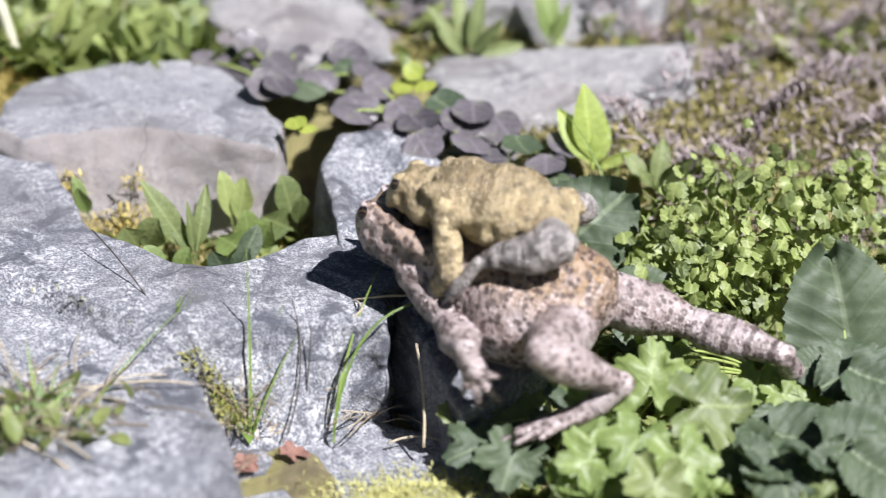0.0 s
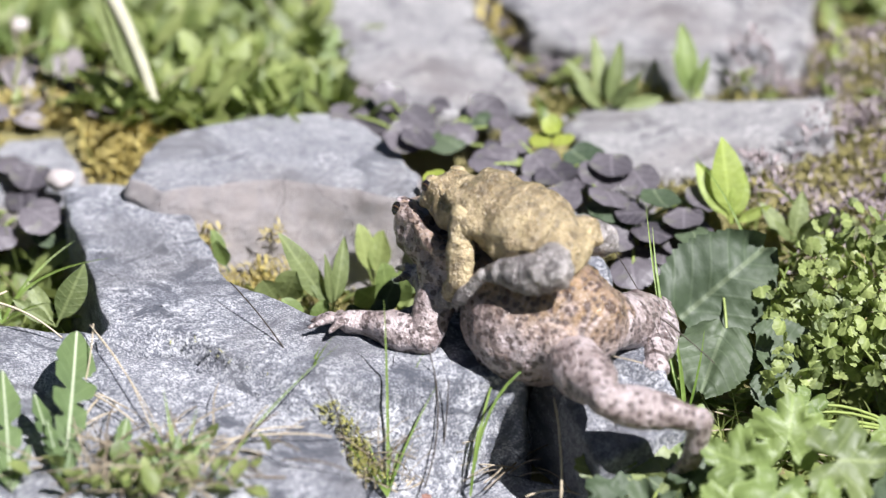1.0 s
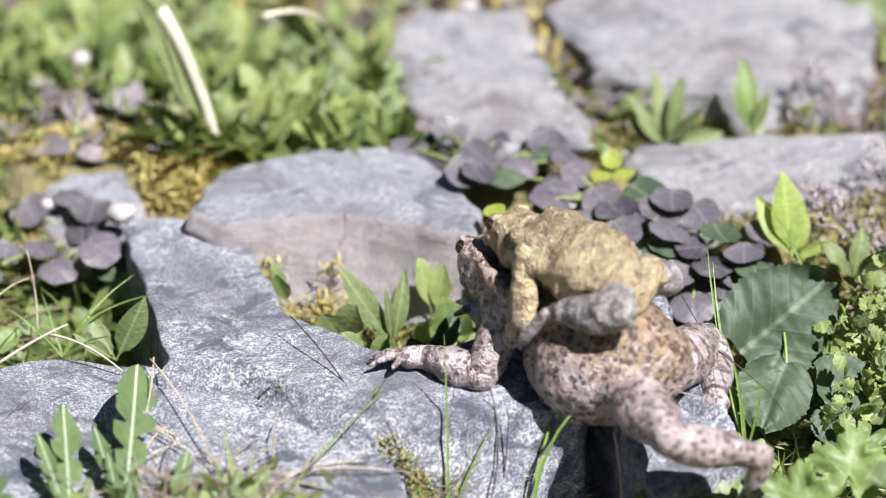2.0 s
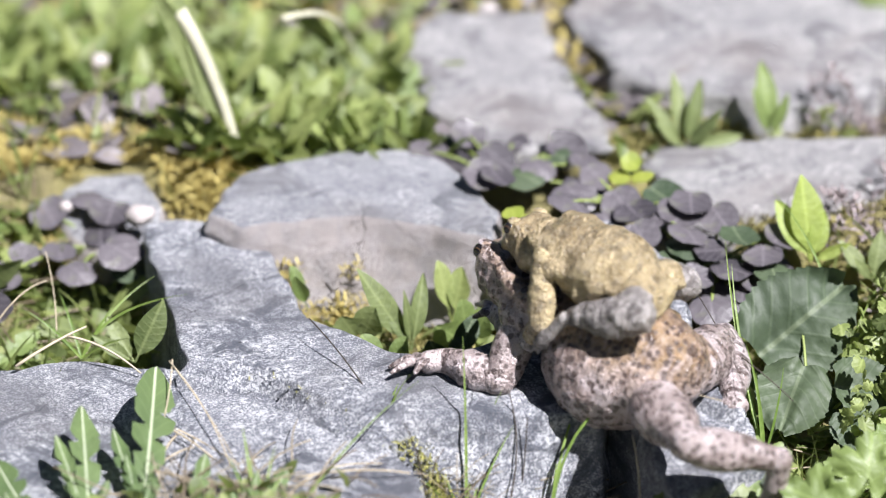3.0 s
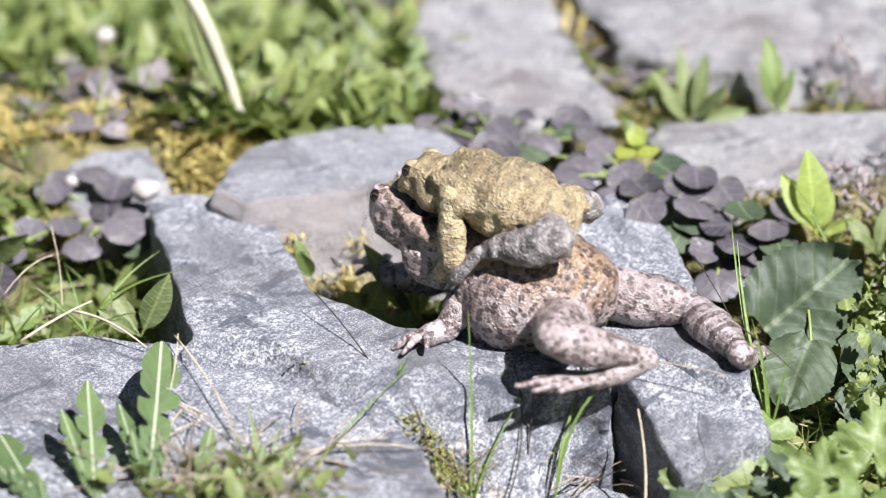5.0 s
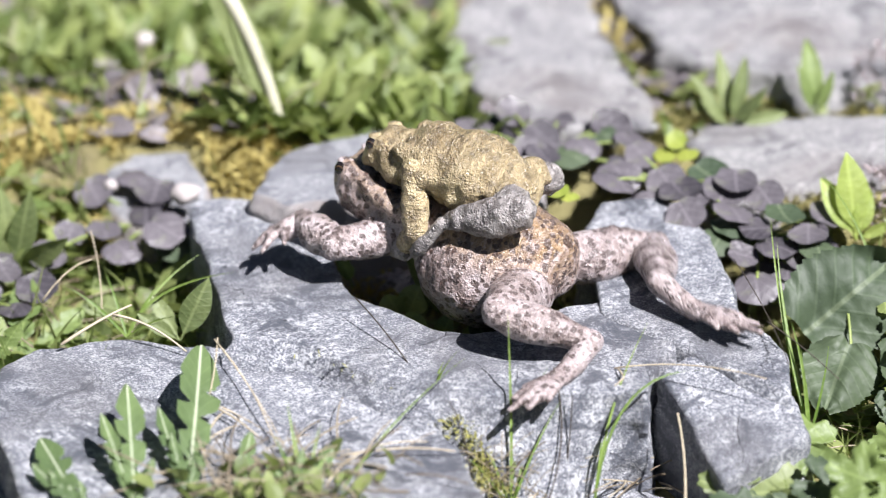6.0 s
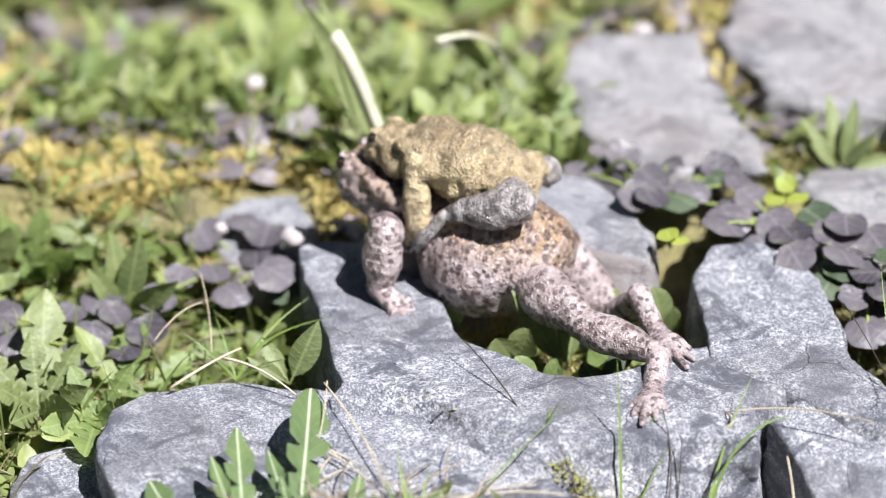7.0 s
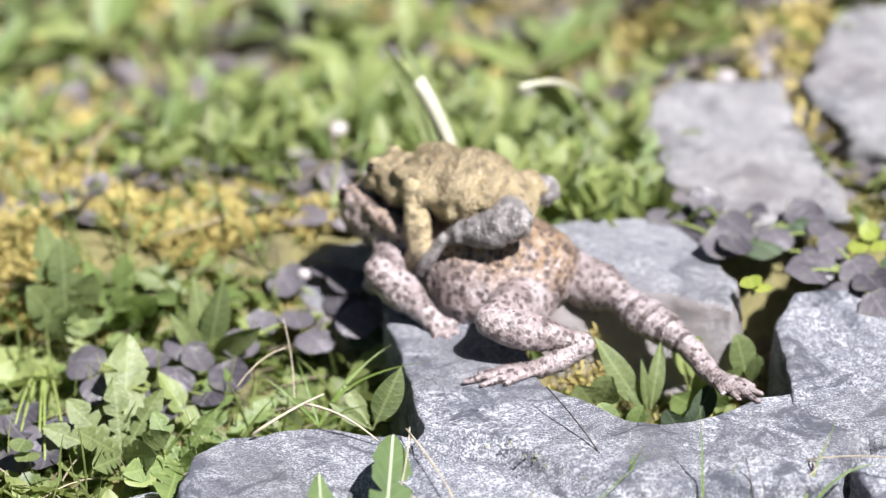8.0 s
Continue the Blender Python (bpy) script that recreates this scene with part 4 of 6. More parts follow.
ground_heap("low_weeds", "small pale weeds in the moss", "weeds", WEED, SPRIG, (-28, -8.5, 9.5, 19), 160, (10, 70), (0.7, 1.5), 0.1, 0.2)
ground_heap("ground_weeds", "sunlit yellow-green weeds behind the moss", "weeds", WEED, SPRIG, (-20, -6, 19.5, 26), 260, (30, 80), (1.5, 3.0), 0.1, 0.3)
ground_heap("moss", "yellow-green moss between pale slabs", "moss", BROWNMOSS, NEEDLE, (4, 28, 8.5, 24), 6500, (30, 90), (0.6, 1.2), -0.1)
ground_heap("moss", "olive and ochre moss among the far weeds", "moss", MOSSY, NEEDLE, (-40, 8, 17, 58), 11000, (30, 90), (1.2, 2.6), 0.0, 0.0, lambda x, y: noise.noise((x / 5, y / 5, 4.4)) > -0.05)
ground_heap("dull_leaves", "dull mauve-grey leaves among the far weeds", "weeds", DULL, SMALL, (-40, 8, 15, 58), 2200, (0, 50), (1.2, 2.6), 0.1, 0.3, lambda x, y: noise.noise((x / 4, y / 4, 8.4)) > 0.0)
ground_heap("litter", "pale dry stems among the far weeds", "litter", LITTER, DRY, (-38, 8, 15, 46), 500, (-4, 35), (0.7, 1.8), 0.1, 0.4)


# -- pale dead stalks behind --
def dead_stalk(a, b, sag, width, label):
    t = tagged(new("dead_stalk"), label, "stalk")
    t.location = Vector(a) * CM
    rel = Vector(b) - Vector(a)
    add("stem", tube("stem", arc((0, 0, 0), rel, sag, 12), width * 0.2, width * 0.34, 8), PINKSTALK, t)
    for k in (-1, 1):
        top = Vector(rel)
        add("sheath", blade(top * 0.3, top * 1.25 + Vector((0.3 * k - 0.4, 0.2 * k, 0)), Vector(sag) * 0.6, width * 1.25, 0.4 * k, 12), FRESH, t, "pale green leaf sheath")


dead_stalk((-7.0, 14.7, 0.0), (-9.1, 15.9, 5.6), (0.25, 0, 0.1), 0.85, "thick pale dead grass stalk leaning among weeds")
dead_stalk((-3.0, 23.5, 0.0), (-5.5, 17.8, 4.4), (0.5, 0, 0.9), 0.40, "pale dry grass blade bent over weeds")


# -- pale pebbles --
def pebble(at, r, label):
    ob = add("pebble", flesh("pebble", [((0, 0, 0), (r * 1.2, r, r * 0.8)), ((r * 0.5, 0, r * 0.15), (r * 0.7, r * 0.8, r * 0.6))], [], 0.09, 0.2, 0.05, int(r * 100)), PEBBLE)
    ob.location = Vector(at) * CM
    tagged(ob, label, "pebble", "pebbles")


PEBBLE = plain("pale_pebble", (0.38, 0.345, 0.335), 0.7, 0.3, 250)
pebble((-10.4, 10.9, 0.0), 0.43, "pinkish white pebble at the slab corner")
pebble((-13.1, 12.4, -0.4), 0.20, "small white pebble in the weeds")
pebble((-12.5, 22.2, 0.6), 0.28, "white pebble far behind in weeds")
pebble((2.0, 26.4, 0.8), 0.33, "white pebble beside a far slab")
pebble((-19.9, 16.2, 0.2), 0.22, "pale pebble in ochre moss")


# -- round purple leaves of a creeping plant --
def creeper(label, foot, centres, lift, material=PURPLE, group="dark creeping plants"):
    leaves = []
    for c in centres + ([tuple(jitter(c, 0.75) + Vector((0, 0, -0.55))) for c in centres] if material == PURPLE and foot[0] > -5 else []):
        n = jitter((0.05, -0.22, 0.95), 0.28)
        leaves.append((c, rng.uniform(0.72, 1.05) if material == PURPLE else rng.uniform(0.42, 0.6), n, jitter((0.2, -0.8, -0.2), 0.8)))
    plant = broad_plant("creeping_plant", label, "plant", foot, leaves, material, "round", group)
    if material == PURPLE:
        for leaf in [c for c in plant.children if c.name.startswith("leaf")]:
            if rng.random() < 0.16:
                leaf.data = coloured(rng.choice(BROAD["round"]), DARKLEAF)
    return plant


creeper("creeping plant with round dark purple leaves beside a slab", (2.3, 12.8, 0.2),
        [(-0.2, 14.0, 1.0), (1.2, 14.9, 1.2), (2.2, 13.5, 1.0), (3.2, 12.0, 1.0), (1.7, 11.4, 1.3), (4.3, 13.3, 1.2), (5.3, 12.8, 1.1), (0.6, 13.6, 0.7), (2.8, 14.8, 1.0)], 0)
creeper("creeping plant with round purple and greenish leaves over stones", (6.7, 10.6, 0.2),
        [(6.5, 10.0, 1.0), (4.9, 10.3, 1.1), (7.5, 8.9, 1.0), (5.7, 11.8, 1.1), (8.5, 9.1, 1.1), (7.1, 7.8, 0.8), (8.8, 7.8, 0.9), (8.0, 10.4, 1.0), (6.0, 9.2, 0.6)], 0)
creeper("creeping plant with overlapping purple leaves in shade", (9.7, 8.3, -0.6),
        [(8.2, 7.0, 0.2), (9.5, 7.1, 0.6), (10.5, 7.7, 0.8), (9.0, 6.3, 0.0), (10.2, 6.6, 0.2), (11.3, 7.0, 0.4), (9.9, 9.0, 0.9), (11.0, 6.7, -0.2), (12.0, 8.1, 0.6), (8.7, 7.7, 0.5)], 0)
creeper("creeping plant with dull purple leaves beside the slab corner", (-11.7, 11.8, -2.0),
        [(-11.8, 11.2, -0.8), (-11.0, 9.4, -0.6), (-12.5, 9.0, -1.2), (-13.2, 10.1, -1.0), (-11.5, 12.0, -0.5), (-10.7, 9.4, -1.3), (-12.3, 12.7, -0.2), (-13.7, 12.2, -0.6), (-14.4, 9.9, -1.0), (-15.1, 8.6, -1.2)], 0)
creeper("creeping plant with purple leaves among dandelion leaves", (-17.5, 6.7, -2.4),
        [(-18.1, 7.4, -1.2), (-17.1, 6.1, -1.2), (-16.5, 7.4, -1.2), (-17.5, 4.8, -1.5), (-16.0, 5.6, -1.6), (-18.8, 4.2, -1.5), (-19.7, 5.7, -1.4), (-16.9, 8.2, -1.0), (-15.3, 6.5, -1.4), (-20.4, 7.0, -1.0)], 0)
creeper("creeping plant with purple leaves far among weeds", (-22.0, 8.8, -2.2),
        [(-22.1, 4.4, -1.6), (-22.4, 3.2, -1.6), (-21.5, 2.8, -1.8), (-20.8, 3.6, -1.8), (-22.2, 2.0, -2.0), (-21.2, 1.6, -2.0)], 0)
creeper("seedling with bright yellow leaves", (7.0, 13.6, 0.2), [(6.9, 11.9, 1.6), (6.5, 11.6, 1.2), (7.3, 11.6, 1.2)], 0, YELLOW, "yellow seedlings")
creeper("seedling with rounded yellow-green leaves", (2.8, 9.4, 0.4), [(2.7, 7.8, 1.7), (3.1, 7.8, 1.5)], 0, YELLOW, "yellow seedlings")
creeper("seedling with yellow-green leaves", (-22.0, 2.1, -2.3), [(-21.9, 1.3, -1.2), (-21.7, 1.1, -1.5)], 0, FRESH, "yellow seedlings")


# -- purple heath and herbs behind on the other side --
places = []
for _ in range(9000):
    x, y = rng.uniform(13.5, 31), rng.uniform(5.5, 19)
    if blocked(x, y, 0.0) or noise.noise((x / 3, y / 3, 5)) < -0.35 or y < 5.5 + (17 - x) * 0.8:
        continue
    places.append(tumbled(x, y, ground_height(x, y) + 2.6 * max(0, noise.noise((x / 2.2, y / 2.2, 9)) + 0.35), (20, 90), rng.uniform(0.55, 1.1)))
heap("heath", "low cushion of purple-brown sprigs", "ground cover", HEATH, NEEDLE, places)


# -- the small-leaved bush --
def bush():
    plant = tagged(new("small_leaved_bush"), "bushy herb with many small rounded green leaves", "bush")
    foot = Vector((18.1, 1.8, -3.2))
    plant.location = foot * CM
    tips = []
    for (u, v, w), r, count in SPRAYS:
        c = Vector((u, v, w))
        add("stem", tube("stem", arc((0, 0, 0), c - foot, (0, 0, 0.5), 7), 0.09, 0.04, 5), coloured_stalk, plant)
        for _ in range(int(count * 1.7)):
            d = Vector((rng.gauss(0, 1), rng.gauss(0, 1), rng.gauss(0, 0.8)))
            at = c + d * r * 0.55
            n = Vector((rng.uniform(-0.9, 0.9), rng.uniform(-1.0, 0.4), rng.uniform(0.0, 1)))
            s = rng.uniform(0.5, 1.15)
            add("leaf", coloured(rng.choice(BROAD["tiny"]), rng.choice((FRESH, BACKLEAF, BACKLEAF))), None, plant, "", facing(at - foot, n, jitter((0, -0.6, -0.3), 1), s))


SPRAYS = [((16.3, 3.6, 0.8), 1.3, 38), ((17.9, 4.1, 1.2), 1.3, 38), ((19.5, 3.2, 0.8), 1.4, 42), ((21.2, 2.8, 0.6), 1.4, 38), ((15.9, 2.3, -0.2), 1.3, 38), ((17.3, 1.9, 0.2), 1.4, 42), ((19.0, 1.5, 0.0), 1.4, 38),
          ((15.4, 0.2, -1.0), 1.2, 36), ((16.9, 0.2, -0.8), 1.3, 38), ((14.6, 2.6, -0.8), 1.0, 25), ((14.5, -1.0, -1.6), 1.1, 28), ((22.3, 4.5, 1.0), 1.4, 32), ((18.4, 0.2, -1.0), 1.1, 25)]
bush()

# -- broad toothed leaves --
def clustered(leaves, shrink):
    """The leaves, with younger ones beside and under some of them."""
    out = []
    for at, r, n, tip in leaves:
        out.append((at, r * shrink, n, tip))
        if rng.random() < 0.4:
            out.append((tuple(Vector(at) + Vector((rng.uniform(-1, 1) * r, rng.uniform(-0.8, 0.8) * r, -0.25 * r - rng.random() * 0.4))), r * shrink * rng.uniform(0.45, 0.7), tuple(jitter(n, 0.5)), tuple(jitter(tip, 1.0))))
    return out


UPFACE = (0.15, -0.55, 0.85)
broad_plant("broad_leaved_plant", "plant with broad dark green toothed leaves", "plant", (12.6, 0.7, -3.0),
            [((12.4, 3.5, -0.2), 1.95, (0.1, -0.75, 0.6), (0.5, 0, 0.5)), ((11.9, 0.1, -1.2), 1.35, (0.0, -0.5, 0.8), (-0.3, -1, 0)), ((14.4, 0.6, -1.2), 1.15, (0.3, -0.5, 0.8), (1, 0, 0.1)),
             ((13.8, -1.1, -1.9), 0.72, UPFACE, (0.3, -1, 0)), ((13.2, 0.9, -1.8), 0.7, UPFACE, (1, -0.3, 0))], DARKLEAF, "serrate", "broad-leaved plants")
broad_plant("broad_leaved_plant", "plant with large dull green ribbed leaves", "plant", (20.7, -3.5, -3.2),
            [((20.6, -1.9, -0.4), 2.1, (-0.1, -0.75, 0.65), (-0.2, 0.3, 1)), ((20.5, -4.8, -1.0), 1.15, (0.1, -0.6, 0.8), (-0.6, -0.5, 0)), ((21.5, -5.7, -1.0), 1.3, UPFACE, (1, -0.6, 0)),
             ((19.3, -4.0, -1.4), 0.8, UPFACE, (-1, -0.2, 0))], DARKLEAF, "serrate", "broad-leaved plants")
broad_plant("broad_leaved_plant", "plant with broad flat dark leaves near the soil", "plant", (18.4, -6.3, -3.4),
            [((19.0, -7.4, -2.0), 1.4, (0.1, -0.35, 0.95), (1, -0.2, 0)), ((16.5, -7.8, -2.0), 1.25, (-0.2, -0.35, 0.9), (-1, 0.1, 0)), ((17.8, -10.1, -1.9), 1.3, (0, -0.4, 0.9), (0.1, -1, 0)), ((20.7, -7.9, -1.8), 1.5, (0.2, -0.4, 0.9), (1, 0.3, 0)),
             ((21.0, -9.8, -1.9), 1.3, UPFACE, (1, -1, 0)), ((17.8, -6.6, -2.2), 0.8, UPFACE, (-0.4, -1, 0)), ((19.7, -8.8, -2.1), 0.9, UPFACE, (0.3, 1, 0)), ((17.0, -9.0, -2.2), 0.9, UPFACE, (-1, -1, 0))], DARKLEAF, "serrate", "broad-leaved plants")
broad_plant("lobed_plant", "plant with pale green deeply lobed leaves", "plant", (14.4, -5.4, -3.3),
            clustered([((14.0, -5.4, -0.9), 1.35, (0.0, -0.8, 0.6), (0.1, 0.2, 1)), ((15.6, -7.3, -0.8), 1.6, (0.3, -0.6, 0.8), (1, -0.1, 0.3)), ((12.2, -7.2, -0.9), 1.25, (-0.2, -0.7, 0.7), (-0.8, 0, 0.5)), ((13.2, -8.9, -1.2), 1.3, UPFACE, (-0.4, -1, 0)),
             ((14.6, -10.0, -1.2), 1.3, UPFACE, (0.4, -1, 0)), ((11.7, -9.3, -1.6), 1.2, UPFACE, (-1, -0.4, 0)), ((13.7, -11.0, -1.5), 1.2, UPFACE, (0, -1, 0))], 0.98), (FRESH, GREEN, GREEN), "lobed", "lobed plants")
broad_plant("lobed_plant", "plant with flat yellow-green lobed leaves at the crack", "plant", (10.1, -4.6, -3.4),
            clustered([((10.5, -3.8, -1.6), 1.35, (0.0, -0.45, 0.9), (-1, 0.1, 0)), ((9.1, -5.9, -2.2), 1.7, (0.0, -0.4, 0.9), (-1, -0.1, 0)), ((11.2, -6.0, -1.9), 1.2, UPFACE, (0.8, -0.4, 0)), ((8.3, -7.1, -2.4), 1.2, UPFACE, (-1, -0.6, 0)), ((8.1, -5.8, -2.0), 1.1, (0.0, -0.6, 0.8), (-1, 0.2, 0)), ((9.3, -8.3, -2.2), 1.3, UPFACE, (-0.2, -1, 0))], 0.98), (FRESH, GREEN, DARKLEAF), "lobed", "lobed plants")
broad_plant("lobed_plant", "plant with small fresh green leaves in weeds", "plant", (18.3, -1.6, -3.2),
            clustered([((17.6, -4.5, -1.5), 0.9, UPFACE, (0, -1, 0)), ((18.4, -5.1, -1.8), 0.9, UPFACE, (0.5, -1, 0)), ((14.8, -2.7, -1.4), 0.8, UPFACE, (-0.5, -1, 0)), ((13.4, -3.8, -1.9), 0.8, UPFACE, (-1, -1, 0))], 0.98), GREEN, "lobed", "lobed plants")
LOBES = [broad_plant("lobed_plant", "small plant with crumpled lobed green leaves", "plant", (0, 0, 0),
                     [((rng.uniform(-1.3, 1.3), rng.uniform(-1.3, 1.3), rng.uniform(0.8, 2.2)), rng.uniform(0.5, 0.95), jitter((0.1, -0.4, 0.85), 0.5), jitter((0, -0.5, 0), 1)) for _ in range(6)], m, k, "lobed plants")
         for m, k in ((GREEN, "lobed"), (FRESH, "lobed"), (DARKLEAF, "serrate"), (GREEN, "serrate"))]
scatter(LOBES, (10.5, 24, -14, -1.5), 8, 0.4, (0.75, 1.15))
for p, at in zip(LOBES, ((14.5, -9.5), (18.0, -10.5), (21.5, -5.5), (11.5, -9.0))):
    p.location = (at[0] * CM, at[1] * CM, ground_height(*at) * CM)
ground_heap("low_weeds", "low green leaves and dry litter by the stones", "weeds", WEED, SMALL, (9, 27, -16, 9), 1500, (5, 60), (0.9, 2.0), 0.1)
ground_heap("litter", "dry stems and litter on soil", "litter", LITTER, DRY, (9, 27, -16, 9), 260, (-4, 12), (0.5, 1.3), 0.1, 0.5)


# -- upright fresh leaves --
def sprout(label, foot, leaves, material=FRESH, group="sprouts", kind="lance"):
    """A few long leaves from one foot; leaves: (tip, width scale)."""
    base = Vector(foot)
    plant = tagged(new("leafy_sprout"), label, "plant", group)
    plant.location = base * CM
    for tip, wide in leaves:
        d = Vector(tip) - base
        x = d.normalized()
        z = Vector((0.15, -0.8, 0.45))
        z = (z - x * z.dot(x)).normalized()
        m = Matrix((x, z.cross(x), z)).transposed().to_4x4()
        full = 5.0 if kind == "toothed" else 4.0 if kind == "lance" else 3.6
        s = d.length / full
        girth = s * wide * (1.05 if kind == "toothed" else 1.1)
        add("leaf", coloured(rng.choice(LONG[kind][:2]), material), None, plant, "", m @ Matrix.Diagonal((s, girth, s, 1)))
    return plant


sprout("sprout with bright lime leaves behind broad leaves", (13.0, 7.6, -0.1), [((11.9, 8.0, 2.1), 1.15), ((12.7, 8.2, 2.9), 1.5), ((13.5, 7.9, 1.7), 1.2), ((14.3, 7.4, 0.7), 1.0)], LIME)
sprout("sprout with pale green leaves behind bushes", (15.1, 7.1, -0.6), [((14.0, 7.5, 0.8), 1.2), ((15.5, 7.4, 1.2), 1.2), ((16.2, 6.1, 1.0), 1.1), ((14.5, 6.8, 0.4), 1.2)])
sprout("light green plant in front of far slab", (9.0, 15.3, 0.4), [((7.6, 15.6, 2.4), 0.7), ((8.6, 16.5, 3.0), 0.8), ((9.6, 15.5, 3.0), 0.7), ((10.2, 14.7, 2.2), 0.8), ((8.0, 15.0, 1.6), 0.9), ((11.1, 15.3, 1.0), 0.9)])
sprout("green plant beside far slab", (12.1, 16.2, 0.4), [((11.9, 16.8, 3.2), 0.9), ((11.5, 16.1, 2.4), 0.8), ((12.7, 16.0, 2.2), 0.9)], GREEN)
# in the hollow between the stones
sprout("sprout with a long pale green leaf in the hollow", (-0.8, 4.8, -2.0), [((-2.5, 4.8, 1.0), 0.95), ((-0.3, 5.2, 0.6), 0.7), ((-1.6, 4.6, -0.4), 0.7), ((-1.0, 4.7, 0.2), 0.6)])
sprout("seedlings with rounded leaves in the hollow", (-2.6, 5.0, -1.9), [((-2.9, 4.0, -0.6), 1.8), ((-2.1, 4.0, -0.4), 1.4)], FRESH, "sprouts", "spoon")
sprout("weed at the edge of the hollow", (-4.4, 6.9, -1.6), [((-4.9, 7.0, 0.0), 0.8), ((-4.6, 6.1, -0.2), 0.8)], GREEN, "sprouts", "spoon")
sprout("pale green sprout by a block in the hollow", (2.7, 6.8, -2.0), [((2.3, 6.4, 0.2), 1.2), ((1.9, 5.4, -0.8), 1.5), ((2.9, 5.9, -0.4), 1.0)], FRESH, "sprouts", "spoon")
sprout("small green sprout in the hollow", (1.1, 5.5, -2.2), [((0.4, 4.3, -1.0), 1.6), ((1.7, 4.6, -0.8), 1.4), ((1.0, 5.0, -0.4), 1.2)], GREEN, "sprouts", "spoon")
ground_heap("hollow_moss", "brown and yellow moss lining the hollow", "moss", BROWNMOSS, NEEDLE, (-6, 4.5, 1, 9), 3200, (20, 90), (0.5, 1.0), 0.0)
ground_heap("hollow_weeds", "small weeds in the hollow", "weeds", WEED, SMALL, (-6, 4.5, 1, 9), 150, (10, 80), (0.8, 1.6), 0.1)
places = []
for _ in range(700):
    x = rng.uniform(-5.5, -2.4)
    z = -2.3 + 1.9 * rng.random() ** 1.5
    if noise.noise((x * 1.1, z * 1.1, 3.3)) > -0.15:
        places.append(tumbled(x, 8.5 - 0.36 * (0.9 - z) + rng.uniform(-0.35, 0.1), z, (10, 90), rng.uniform(0.4, 0.9)))
heap("wall_moss", "yellowish moss on the broken stone face", "moss", MOSSY, NEEDLE, places)
sprout("low green leaves in the hollow", (-1.6, 3.4, -2.2), [((-2.4, 3.3, -0.7), 1.2), ((-1.0, 3.0, -0.8), 1.1)], GREEN, "sprouts", "spoon")
sprout("dark green weed in the shaded hollow", (0.4, 3.6, -2.3), [((0.0, 3.0, -0.9), 1.2), ((1.0, 3.1, -0.9), 1.2), ((1.4, 4.2, -0.4), 1.0)], DARKLEAF, "sprouts", "spoon")
sprout("pale seedlings against the broken face", (0.6, 6.9, -2.2), [((0.2, 6.8, 0.2), 0.8), ((1.0, 6.7, -0.1), 0.9)], BACKLEAF, "sprouts", "spoon")

# -- dandelion leaves in front --
sprout("dandelion with jagged upright leaves beside the slab", (-10.9, -9.1, -0.8), [((-11.4, -4.0, 1.0), 0.66), ((-12.2, -5.5, 0.7), 0.5), ((-11.9, -6.5, 0.1), 0.6), ((-10.3, -6.9, -0.1), 0.5)], DANDELION, "dandelions", "toothed")
sprout("dandelion with a tall jagged leaf over the slab", (-9.3, -8.6, -0.8), [((-8.9, -1.6, 1.7), 0.64), ((-9.9, -6.2, 0.3), 0.55), ((-10.4, -4.7, 0.5), 0.5), ((-9.0, -7.1, 0), 0.6), ((-7.9, -8.4, -0.5), 0.7)], DANDELION, "dandelions", "toothed")
sprout("dandelion leaves at the slab's lower edge", (-7.8, -9.1, -0.8), [((-7.2, -6.1, 0.5), 0.6), ((-6.6, -8.3, -0.4), 0.9), ((-8.7, -8.3, -0.4), 0.8), ((-7.6, -7.3, -0.1), 0.5)], DANDELION, "dandelions", "toothed")
sprout("dandelion leaf by a half-buried stone", (-12.4, -9.6, -0.9), [((-14.3, -5.9, 0.3), 0.75), ((-13.7, -8.0, -0.1), 0.8), ((-12.7, -8.2, -0.3), 0.7), ((-14.4, -7.6, 0.1), 0.6)], DANDELION, "dandelions", "toothed")
sprout("small dandelion among dry grass on the slab", (-6.0, -9.1, -0.8), [((-4.5, -6.9, 0.2), 0.7), ((-5.6, -7.2, 0.3), 0.6), ((-6.5, -7.6, -0.2), 0.7), ((-4.7, -8.7, -0.5), 0.8)], DANDELION, "dandelions", "toothed")
sprout("broad light green leaf beside the slab", (-10.2, 3.5, -1.8), [((-9.2, 3.7, 0.4), 1.5), ((-11.1, 3.9, -0.2), 1.0), ((-11.5, 3.2, -0.6), 0.9)])
sprout("dandelion with broad jagged leaves among purple leaves", (-18.7, 2.7, -2.4), [((-20.5, 3.0, -0.4), 1.2), ((-18.6, 5.7, 0.8), 1.2), ((-17.0, 1.8, -1.0), 1.2), ((-19.3, 0.5, -1.6), 1.2), ((-17.3, 3.5, -0.2), 1.0), ((-21.2, 2.1, -1.0), 1.0), ((-19.8, 1.4, -0.8), 1.2), ((-17.6, 0.6, -1.2), 1.3), ((-19.0, 3.9, 0.0), 1.2)], FRESH, "dandelions", "toothed")
sprout("dandelion with jagged leaves beside the lower slab", (-16.7, 2.3, -2.4), [((-15.5, 2.6, -0.6), 1.1), ((-14.6, 0.2, -1.0), 1.2), ((-16.6, -1.0, -1.6), 1.3), ((-17.6, 3.0, -0.8), 1.3), ((-16.0, 0.9, -1.8), 1.2), ((-18.2, 0.5, -1.8), 1.2), ((-15.2, 1.3, -1.2), 1.0)], GREEN, "dandelions", "toothed")
